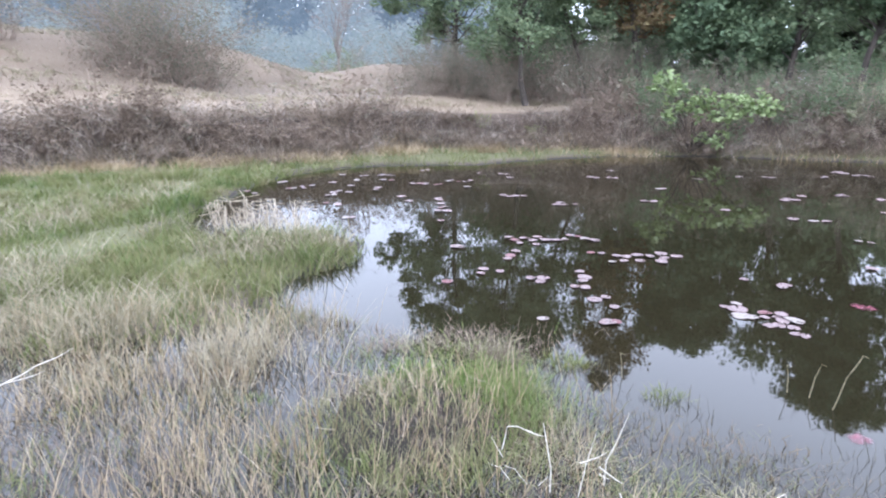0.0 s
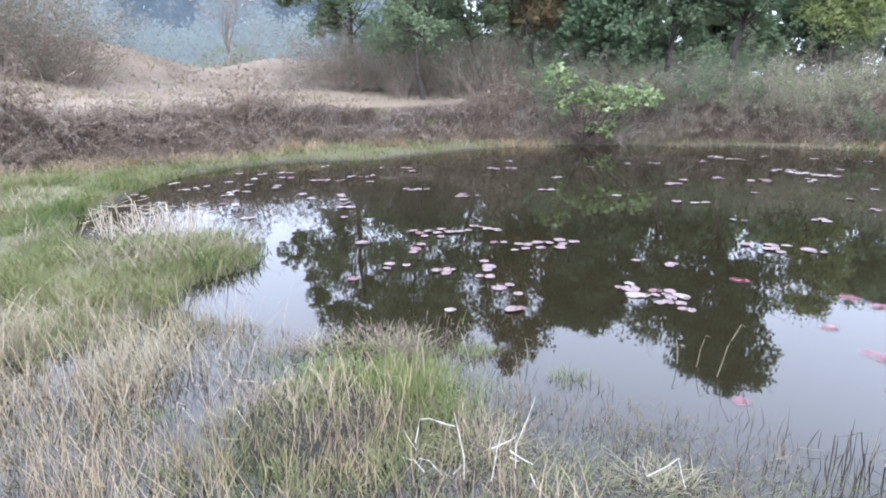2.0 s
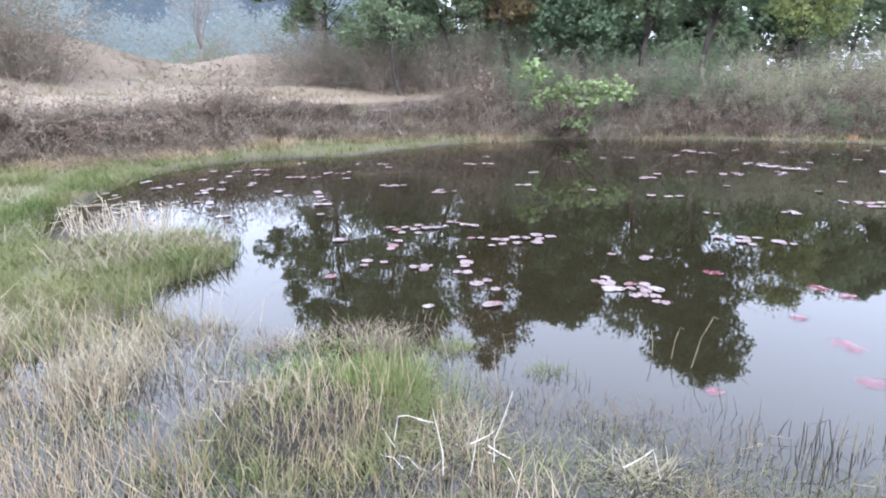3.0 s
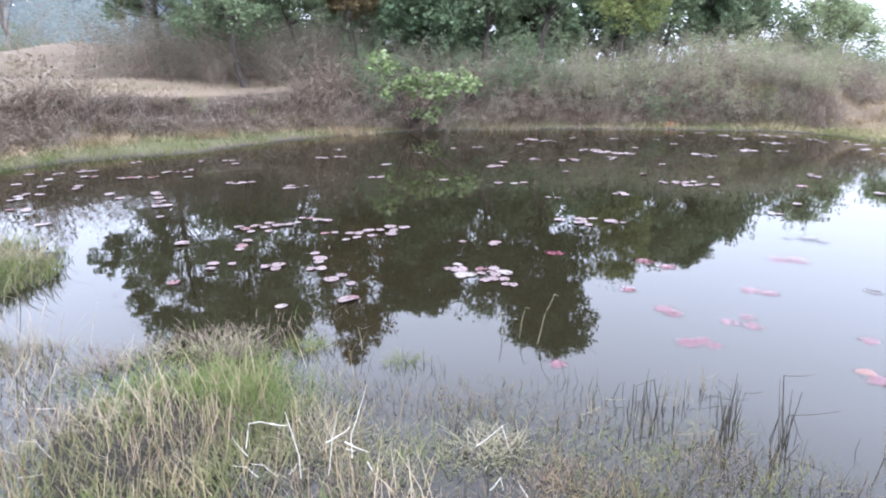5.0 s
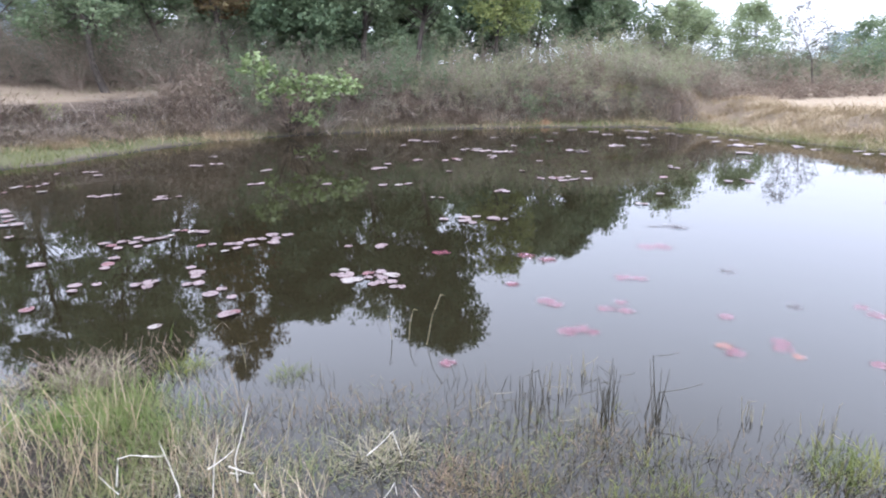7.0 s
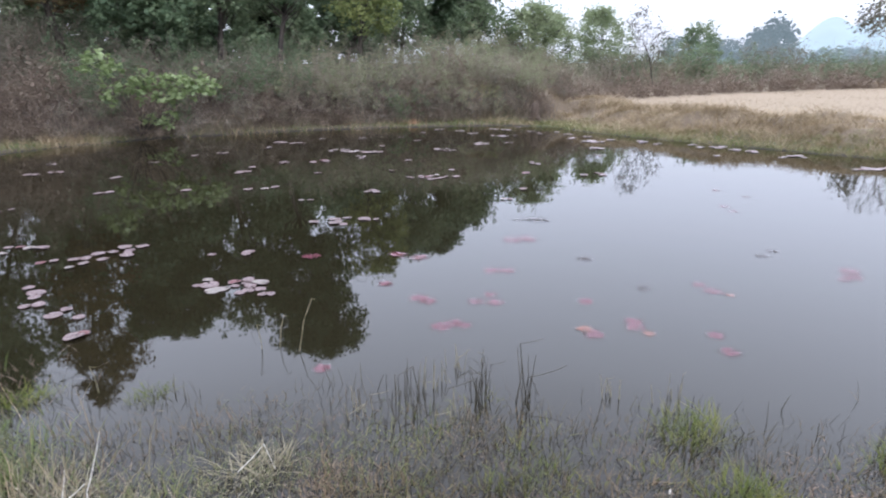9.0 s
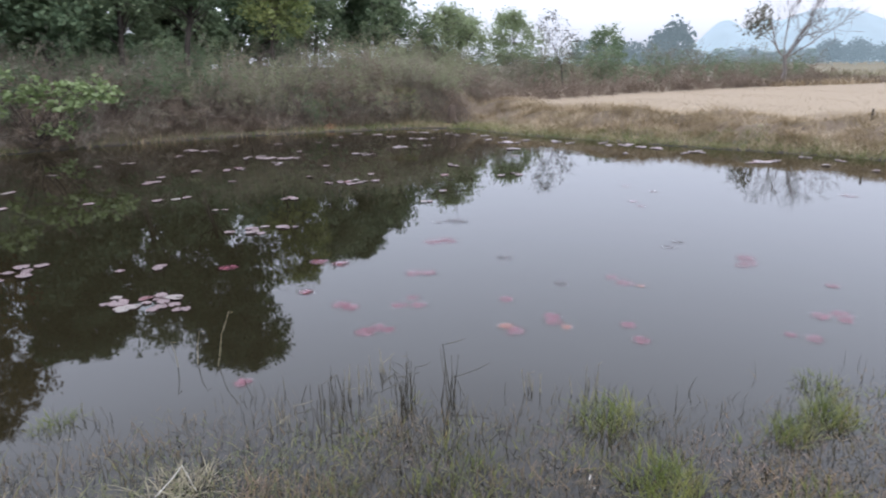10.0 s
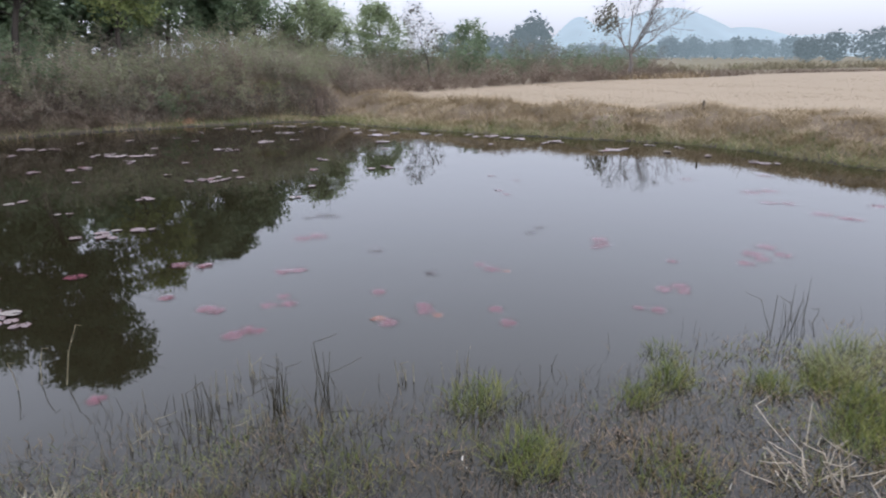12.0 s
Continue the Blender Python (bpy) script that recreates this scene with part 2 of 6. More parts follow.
def ground_material():
    """Soil whose cover (straw, mud, turf) is given by the mask painted on the terrain."""
    m = material("soil", [(0.036, 0.027, 0.02), (0.065, 0.049, 0.037), (0.1, 0.079, 0.06)], 0.6, 0.0, 0.95, 0.9, 9)
    n, l = m.node_tree.nodes, m.node_tree.links
    bsdf = n["Principled BSDF"]
    ramp = [q for q in n if q.bl_idname == "ShaderNodeValToRGB"][0]
    mask = n.new("ShaderNodeVertexColor")
    mask.layer_name = "cover"
    part3 = n.new("ShaderNodeSeparateColor")
    l.new(mask.outputs[0], part3.inputs[0])
    last = ramp.outputs[0]
    for i, (a, b, s) in enumerate((((0.15, 0.116, 0.074), (0.272, 0.214, 0.142), 1.1), ((0.007, 0.006, 0.004), (0.02, 0.017, 0.011), 2.5), ((0.045, 0.055, 0.022), (0.10, 0.095, 0.045), 1.6))):
        noise_node = n.new("ShaderNodeTexNoise")
        noise_node.inputs["Scale"].default_value, noise_node.inputs["Detail"].default_value = s, 8
        r = n.new("ShaderNodeValToRGB")
        r.color_ramp.elements[0].position, r.color_ramp.elements[0].color = 0.35, (*a, 1)
        r.color_ramp.elements[1].position, r.color_ramp.elements[1].color = 0.65, (*b, 1)
        l.new(noise_node.outputs[0], r.inputs[0])
        mx = n.new("ShaderNodeMix")
        mx.data_type = "RGBA"
        l.new(part3.outputs[i], mx.inputs[0])
        l.new(last, mx.inputs[6])
        l.new(r.outputs[0], mx.inputs[7])
        last = mx.outputs[2]
    l.new(last, bsdf.inputs["Base Color"])
    return m


def water_material():
    m = bpy.data.materials.new("murky_water")
    m.use_nodes = True
    n, l = m.node_tree.nodes, m.node_tree.links
    b = n["Principled BSDF"]
    b.inputs["Base Color"].default_value = (0.0116, 0.0099, 0.005, 1)
    b.inputs["Roughness"].default_value = 0.022
    b.inputs["IOR"].default_value = 1.333
    geo = n.new("ShaderNodeNewGeometry")
    mp = n.new("ShaderNodeMapping")
    mp.inputs["Scale"].default_value = (1.3, 1.3, 1.0)
    l.new(geo.outputs["Position"], mp.inputs[0])
    ripple = n.new("ShaderNodeTexNoise")
    ripple.inputs["Scale"].default_value, ripple.inputs["Detail"].default_value = 1.6, 2.0
    l.new(mp.outputs[0], ripple.inputs["Vector"])
    fine = n.new("ShaderNodeTexNoise")
    fine.inputs["Scale"].default_value, fine.inputs["Detail"].default_value = 9.0, 1.0
    l.new(mp.outputs[0], fine.inputs["Vector"])
    add = n.new("ShaderNodeMath")
    add.operation, add.inputs[1].default_value = "MULTIPLY_ADD", 0.05
    l.new(fine.outputs[0], add.inputs[0])
    l.new(ripple.outputs[0], add.inputs[2])
    bump = n.new("ShaderNodeBump")
    bump.inputs["Strength"].default_value, bump.inputs["Distance"].default_value = 0.06, 0.02
    l.new(add.outputs[0], bump.inputs["Height"])
    l.new(bump.outputs[0], b.inputs["Normal"])
    return m


M_GROUND = ground_material()
M_WATER = water_material()


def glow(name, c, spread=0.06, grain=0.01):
    """A glowing colour with the haze of far distance painted into it."""
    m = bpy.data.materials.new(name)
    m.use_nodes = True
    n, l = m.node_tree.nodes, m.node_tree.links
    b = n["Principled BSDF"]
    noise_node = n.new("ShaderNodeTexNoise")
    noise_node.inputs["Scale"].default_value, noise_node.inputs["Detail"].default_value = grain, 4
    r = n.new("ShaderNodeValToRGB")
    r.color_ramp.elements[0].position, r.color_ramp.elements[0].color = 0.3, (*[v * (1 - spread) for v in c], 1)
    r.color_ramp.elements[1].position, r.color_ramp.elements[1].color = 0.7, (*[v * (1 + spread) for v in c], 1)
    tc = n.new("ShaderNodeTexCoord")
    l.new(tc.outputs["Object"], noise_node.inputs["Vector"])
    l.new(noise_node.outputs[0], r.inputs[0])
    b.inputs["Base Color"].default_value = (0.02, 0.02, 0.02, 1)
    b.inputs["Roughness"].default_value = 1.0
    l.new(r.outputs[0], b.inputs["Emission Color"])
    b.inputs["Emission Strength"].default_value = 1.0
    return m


# haze is set as emission here: bluer and paler the farther off
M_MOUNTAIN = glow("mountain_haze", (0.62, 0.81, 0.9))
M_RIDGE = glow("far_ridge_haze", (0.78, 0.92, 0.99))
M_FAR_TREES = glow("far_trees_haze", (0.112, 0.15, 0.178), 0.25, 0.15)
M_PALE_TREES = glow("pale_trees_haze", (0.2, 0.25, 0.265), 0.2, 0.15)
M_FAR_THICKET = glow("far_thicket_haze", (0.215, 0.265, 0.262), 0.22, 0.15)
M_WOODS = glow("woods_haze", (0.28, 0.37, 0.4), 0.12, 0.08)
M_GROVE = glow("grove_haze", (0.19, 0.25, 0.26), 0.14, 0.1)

# ---- mesh helpers ----


def quick_mesh(name, verts, faces, mat, smooth=False):
    """A mesh from arrays: faces all of one size."""
    me = bpy.data.meshes.new(name)
    v = np.asarray(verts, dtype=np.float32).reshape(-1, 3)
    f = np.asarray(faces, dtype=np.int32)
    me.vertices.add(len(v))
    me.vertices.foreach_set("co", v.ravel())
    me.loops.add(f.size)
    me.loops.foreach_set("vertex_index", f.ravel())
    me.polygons.add(len(f))
    me.polygons.foreach_set("loop_start", np.arange(0, f.size, f.shape[1], dtype=np.int32))
    me.polygons.foreach_set("use_smooth", np.full(len(f), smooth))
    me.materials.append(mat)
    me.update(calc_edges=True)
    me.validate()
    return me


def part(name, mesh, parent, label=""):
    ob = new(name, mesh)
    ob.parent = parent
    return tagged(ob, label)


def unit(v):
    return v / np.maximum(np.linalg.norm(v, axis=-1, keepdims=True), 1e-9)


def tubes(segs, sides=3):
    """Tapered prisms from rows of (start, end, start radius, end radius)."""
    a = np.array([s[0] for s in segs], float)
    b = np.array([s[1] for s in segs], float)
    ra = np.array([s[2] for s in segs], float)
    rb = np.array([s[3] for s in segs], float)
    d = unit(b - a)
    ref = np.where(np.abs(d[:, 2:3]) > 0.9, [[1.0, 0, 0]], [[0, 0, 1.0]])
    u = unit(np.cross(d, ref))
    w = np.cross(d, u)
    rings = []
    for p, r in ((a, ra), (b, rb)):
        for k in range(sides):
            t = 2 * math.pi * k / sides
            rings.append(p + (u * math.cos(t) + w * math.sin(t)) * r[:, None])
    v = np.stack(rings, 1)
    n = len(segs)
    f = []
    for k in range(sides):
        k2 = (k + 1) % sides
        f.append([k, k2, sides + k2, sides + k])
    f = np.array(f)[None] + (np.arange(n) * 2 * sides)[:, None, None]
    return v.reshape(-1, 3), f.reshape(-1, 4)


def rod(points, radii, sides=5):
    """One tapered, bent rod through the points, closed at its tip."""
    p = np.array(points, float)
    d = unit(np.gradient(p, axis=0))
    ref = np.where(np.abs(d[:, 2:3]) > 0.9, [[1.0, 0, 0]], [[0, 0, 1.0]])
    u = unit(np.cross(d, ref))
    w = np.cross(d, u)
    n = len(p)
    t = 2 * math.pi * np.arange(sides) / sides
    v = p[:, None] + (u[:, None] * np.cos(t)[None, :, None] + w[:, None] * np.sin(t)[None, :, None]) * np.asarray(radii)[:, None, None]
    f = [[i * sides + k, i * sides + (k + 1) % sides, (i + 1) * sides + (k + 1) % sides, (i + 1) * sides + k] for i in range(n - 1) for k in range(sides)]
    return v.reshape(-1, 3), np.array(f)


def leaf_cards(rng, centres, size, droop=0.3, long=1.0):
    """Folded, pointed leaves at the centres."""
    n = len(centres)
    d = rng.normal(size=(n, 3))
    d[:, 2] = d[:, 2] * 0.5 - droop
    d = unit(d)
    side = unit(np.cross(d, rng.normal(size=(n, 3))))
    up = np.cross(side, d)
    s = (size * rng.uniform(0.6, 1.3, n))[:, None]
    base = centres - d * s * 0.5 * long
    tip = centres + d * s * 0.5 * long
    le = centres + side * s * 0.32 + up * s * 0.08
    ri = centres - side * s * 0.32 + up * s * 0.08
    v = np.stack([base, ri, tip, le], 1).reshape(-1, 3)
    i = (np.arange(n) * 4)[:, None]
    f = np.concatenate([i + [0, 1, 2], i + [0, 2, 3]], 1).reshape(-1, 3)
    return v, f


def blades(rng, base, height, width, lean=0.5, bend=0.6, heading=None):
    """Curved, tapering grass blades: three lengths and a tip."""
    n = len(base)
    base = np.asarray(base, float)
    a = rng.uniform(0, 2 * math.pi, n) if heading is None else heading + rng.normal(0, 0.7, n)
    out_dir = np.stack([np.cos(a), np.sin(a), np.zeros(n)], 1)
    b = a + math.pi / 2 + rng.normal(0, 0.6, n)
    side = np.stack([np.cos(b), np.sin(b), np.zeros(n)], 1) * (np.asarray(width) * rng.uniform(0.6, 1.3, n))[:, None] * 0.5
    h = np.asarray(height)
    ln = rng.uniform(0, lean, n) * h
    bd = rng.uniform(0.1, 1.0, n) * bend * h
    rows = []
    for t, w in ((0.0, 1.0), (0.4, 0.9), (0.75, 0.6)):
        c = base + out_dir * (ln * t + bd * t * t)[:, None]
        c[:, 2] += h * t - 0.25 * bd * t * t
        rows += [c - side * w, c + side * w]
    c = base + out_dir * (ln + bd)[:, None]
    c[:, 2] += h - 0.35 * bd
    rows.append(c)
    v = np.stack(rows, 1).reshape(-1, 3)
    i = (np.arange(n) * 7)[:, None]
    f = np.concatenate([i + q for q in ([0, 1, 3], [0, 3, 2], [2, 3, 5], [2, 5, 4], [4, 5, 6])], 1).reshape(-1, 3)
    return v, f


# ---- the lie of the land ----
POND = np.array([(-3.2, 8.8), (-3.2, 9.9), (-2.9, 11.3), (-2.4, 12.1), (-1.4, 12.8), (0.8, 13.1), (1.6, 13.7), (2.9, 14.35), (4.4, 14.8), (6.0, 14.8),
                 (8.2, 14.15), (9.6, 13.65), (10.9, 12.9), (12.1, 12.1), (13.8, 10.8), (14.5, 9.5), (14.0, 8.3), (13.75, 7.1), (13.65, 5.9),
                 (13.6, 4.3), (13.55, 2.5), (13.5, 1.3), (13.4, 0.3), (13.0, -0.55), (12.4, -1.2), (11.8, -1.95), (11.5, -2.6), (10.2, -5.5), (6.0, -5.0), (4.5, -3.0), (3.2, -2.0),
                 (2.2, -1.2), (1.5, -0.3), (1.0, 0.6), (0.0, 1.1), (-2.0, 1.3), (-3.6, 1.5), (-3.6, 3.2), (-2.3, 3.7), (-1.55, 4.0), (-1.38, 4.5), (-1.45, 5.1), (-0.95, 5.6), (-0.85, 6.3), (-1.2, 6.75),
                 (-1.75, 6.6), (-2.3, 6.35), (-3.0, 6.75), (-3.3, 7.9)])
BASIN = np.array([(-30, 2.0), (-14, 8.4), (-8.2, 11.0), (-6.0, 12.0), (-4.6, 12.5), (-3.4, 13.2), (-1.4, 14.3), (0.4, 15.0), (2.2, 15.5), (3.6, 15.4), (5, 15.35), (8, 14.6), (10, 14.0), (12.6, 12.6), (14.6, 11.2),
                  (15.2, 9.5), (14.5, 8), (14.1, 7), (13.95, 5.9), (13.9, 4.3), (13.85, 2.5), (13.8, 1.3), (13.7, 0.3), (13.3, -0.5), (12.7, -1.1), (12.1, -1.9), (11.8, -2.6), (10.8, -6), (0, -14), (-30, -14)])
MARSH = np.array([(-3.6, 4.0), (-2.2, 4.2), (-1.2, 4.4), (-0.3, 3.95), (0.4, 3.95), (0.8, 3.5), (1.0, 3.1), (1.5, 2.85), (2.1, 2.35), (2.5, 1.9), (2.9, 1.05), (3.5, 0.45), (4.05, 0.05),
                  (4.6, -0.5), (5.0, -1.3), (5.2, -3.6), (2.0, -3.4), (0.6, -0.3), (-0.2, 0.7), (-3.6, 1.2)])


def signed(poly, x, y):
    """Distance to a closed outline: minus inside, plus outside."""
    p = np.stack([np.ravel(x), np.ravel(y)], 1).astype(float)
    best = np.full(len(p), 1e18)
    inside = np.zeros(len(p), bool)
    for a, b in zip(poly, np.roll(poly, -1, 0)):
        ab = b - a
        t = np.clip(((p - a) @ ab) / (ab @ ab), 0, 1)
        q = p - a - t[:, None] * ab
        best = np.minimum(best, (q * q).sum(1))
        cross = (a[1] > p[:, 1]) != (b[1] > p[:, 1])
        xi = a[0] + (p[:, 1] - a[1]) / (b[1] - a[1] if b[1] != a[1] else 1e-9) * ab[0]
        inside ^= cross & (p[:, 0] < xi)
    return (np.sqrt(best) * np.where(inside, -1, 1)).reshape(np.shape(x))


def ease(v, a, b):
    t = np.clip((v - a) / (b - a), 0, 1)
    return t * t * (3 - 2 * t)


def waves(x, y, s, seed=0):
    """A cheap smooth noise between about -1 and 1."""
    r = np.random.default_rng(seed)
    total = 0
    for i in range(6):
        a, k, p = r.uniform(0, 6.28), s * r.uniform(0.5, 2.2), r.uniform(0, 6.28)
        total = total + np.sin((x * math.cos(a) + y * math.sin(a)) * k + p)
    return total / 3.2


def hump(x, y, cx, cy, rx, ry, turn=0.0):
    c, s = math.cos(turn), math.sin(turn)
    u, v = ((x - cx) * c + (y - cy) * s) / rx, (-(x - cx) * s + (y - cy) * c) / ry
    return np.exp(-(u * u + v * v))


def rightward(x, y):
    """1 on the field side of the pond, 0 on the scrubby bank."""
    return ease(x - 0.55 * (y - 9.6), 13.2, 15.2) * ease(-y, -11.8, -9.4) + ease(x - 15 - 1.15 * (y - 10), 0, 2.5) * ease(y, 9.0, 10.5)


def terrain(x, y):
    x, y = np.asarray(x, float), np.asarray(y, float)
    pond, basin = signed(POND, x, y), signed(BASIN, x, y)
    right = np.clip(rightward(x, y), 0, 1)
    rough = waves(x, y, 1.6, 3)
    depth = 0.02 + 0.02 * np.minimum(-pond, 2.5) + 0.16 * np.maximum(-pond - 2.5, 0)
    bed = -np.minimum(depth, 0.75) + 0.012 * waves(x, y, 3.0, 5)
    shore = 0.015 + (0.05 + 0.04 * ease(y, 9.0, 12.0) * ease(x, -4.5, -2.5)) * np.clip(pond, 0, 1.2 + 1.8 * ease(x, -4.5, -2.5)) + 0.02 * rough * ease(pond, 0, 1)
    left_bank = 0.06 + 0.89 * ease(basin + 0.12 * rough, 0, 1.05) + 0.062 * np.clip(basin - 1.05, 0, 5)
    far_left = 0.98 * hump(x, y, -2.7, 27.5, 3.2, 3.0) + 1.38 * hump(x, y, -8.7, 25.5, 3.0, 3.2, 0.2) + 1.0 * hump(x, y, -12.5, 24.5, 3.0, 3.0) + 2.3 * hump(x, y, -16.5, 20.5, 6.0, 4.5, 0.3) + 0.6 * hump(x, y, 0.5, 29, 3, 3)
    left_bank = left_bank + far_left * ease(basin, 1.5, 5.0) + 0.05 * rough * ease(basin, 0.3, 1.5)
    right_bank = 0.04 + (0.47 + 0.1 * ease(-y, -1.5, 3.0)) * ease(basin + 0.15 * rough, -0.1, 1.7) + 0.008 * np.clip(basin - 2, 0, 18) + (0.05 * rough + 0.09 * waves(x, y, 3.6, 17)) * ease(basin, 0.2, 1) * (1 - ease(basin, 2.2, 3.2))
    bank = left_bank * (1 - right) + right_bank * right
    land = np.where(basin > 0, np.maximum(bank, shore * (basin < 0.3)), shore)
    land = np.where(basin > 60, land + (0.55 - land) * ease(basin, 60, 140), land)
    islet = 0.085 * hump(x, y, -0.1, 2.9, 0.6, 0.6)
    return np.where(pond < 0, np.minimum(bed, -0.004) + islet * (1 + 0.3 * rough), land)


def axis(lo, hi, step, end_lo, end_hi, grow=1.22):
    mid = list(np.arange(lo, hi + 1e-6, step))
    d, v = step, mid[-1]
    while v < end_hi:
        d *= grow
        v += d
        mid.append(v)
    d, v = step, mid[0]
    while v > end_lo:
        d *= grow
        v -= d
        mid.insert(0, v)
    return np.array(mid)


def build_ground():
    xs, ys = axis(-14, 20, 0.2, -3500, 4200), axis(-4, 30, 0.2, -3500, 4000)
    gx, gy = np.meshgrid(xs, ys)
    gz = terrain(gx, gy)
    w, h = len(xs), len(ys)
    i = (np.arange(h - 1)[:, None] * w + np.arange(w - 1)[None]).ravel()
    me = quick_mesh("ground", np.stack([gx, gy, gz], -1), np.stack([i, i + 1, i + w + 1, i + w], 1), M_GROUND, True)
    pond, basin, right = signed(POND, gx, gy), signed(BASIN, gx, gy), np.clip(rightward(gx, gy), 0, 1)
    beyond = (gx - 35.2) * 0.53 + (gy - 2.6) * 0.85
    strip = 0.42 * (1 - ease(basin, 4.5, 7.0)) * (1 - right)
    scrubby = ease(gx, 3.2, 4.6) * (1 - ease(gy, 24, 30)) * (1 - right)
    straw = (ease(basin, 0.95, 1.3) * (1 - right) + ease(basin, 1.7, 2.6) * 0.6 * right + 0.4 * ease(basin, 0.15, 0.7) * right) * (0.36 + 0.64 * right + 0.6 * strip) * (1 - 0.35 * ease(beyond, 0.0, 2.0) * right) * (1 - 0.92 * scrubby)
    mud = ease(-pond, -0.25, 0.05)
    turf = ease(pond, 0.1, 0.5) * (1 - ease(basin, -0.2, 0.5)) + 0.55 * ease(beyond, 0.0, 3.0) * right
    cols = np.stack([straw, mud, turf, np.ones_like(straw)], -1).reshape(-1, 4).astype(np.float32)
    layer = me.color_attributes.new("cover", "FLOAT_COLOR", "POINT")
    layer.data.foreach_set("color", cols.ravel())
    return tagged(new("ground", me), "uneven earth round the pond, mud below and dry straw above", "ground", kind="structure")


build_ground()


def build_water():
    lo, hi = POND.min(0) - 1.2, POND.max(0) + 1.2
    xs, ys = np.arange(lo[0], hi[0], 0.5), np.arange(lo[1], hi[1], 0.5)
    gx, gy = np.meshgrid(xs, ys)
    w, h = len(xs), len(ys)
    i = (np.arange(h - 1)[:, None] * w + np.arange(w - 1)[None]).ravel()
    quads = np.stack([i, i + 1, i + w + 1, i + w], 1)
    keep = (signed(POND, gx, gy).ravel()[quads] < 0.9).any(1)
    ob = new("water", quick_mesh("water", np.stack([gx, gy, np.zeros_like(gx)], -1), quads[keep], M_WATER, True))
    return tagged(ob, "still murky brown pond water mirroring trees and sky", "water", kind="structure")


build_water()


def build_mountain(name, label, mat, dist, profile, lo, hi, deep):
    """A far ridge: a front slope up to the skyline and a back slope behind it."""
    rng = np.random.default_rng(11)
    a = np.radians(np.linspace(lo, hi, 160))
    top = np.array([profile(math.degrees(q)) for q in a]) + 2.0 * np.cumsum(rng.normal(0, 0.25, 160)) * 0.2
    rows = []
    for d, k in ((dist - deep, 0.0), (dist - deep * 0.5, 0.55), (dist, 1.0), (dist + deep, 0.0)):
        rows.append(np.stack([np.sin(-a) * d, np.cos(a) * d, np.maximum(top * k, -2.0) - 2.0 * (k == 0)], 1))
    v = np.concatenate(rows)
    n = len(a)
    i = (np.arange(3)[:, None] * n + np.arange(n - 1)[None]).ravel()
    return tagged(new(name, quick_mesh(name, v, np.stack([i, i + 1, i + n + 1, i + n], 1), mat, True)), label, "mountain", kind="structure")


def peaks(*rows):
    return lambda q: max(h * math.exp(-((q - c) / w) ** 2) for c, w, h in rows)


# both ridges glow; their pale blue is haze put into the colour
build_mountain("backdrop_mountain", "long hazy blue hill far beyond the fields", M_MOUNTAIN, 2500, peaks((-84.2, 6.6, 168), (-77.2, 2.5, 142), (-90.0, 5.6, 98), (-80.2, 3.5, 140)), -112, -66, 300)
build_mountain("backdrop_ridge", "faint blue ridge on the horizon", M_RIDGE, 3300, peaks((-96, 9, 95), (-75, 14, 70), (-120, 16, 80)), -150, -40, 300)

# ---- trees, bushes ----


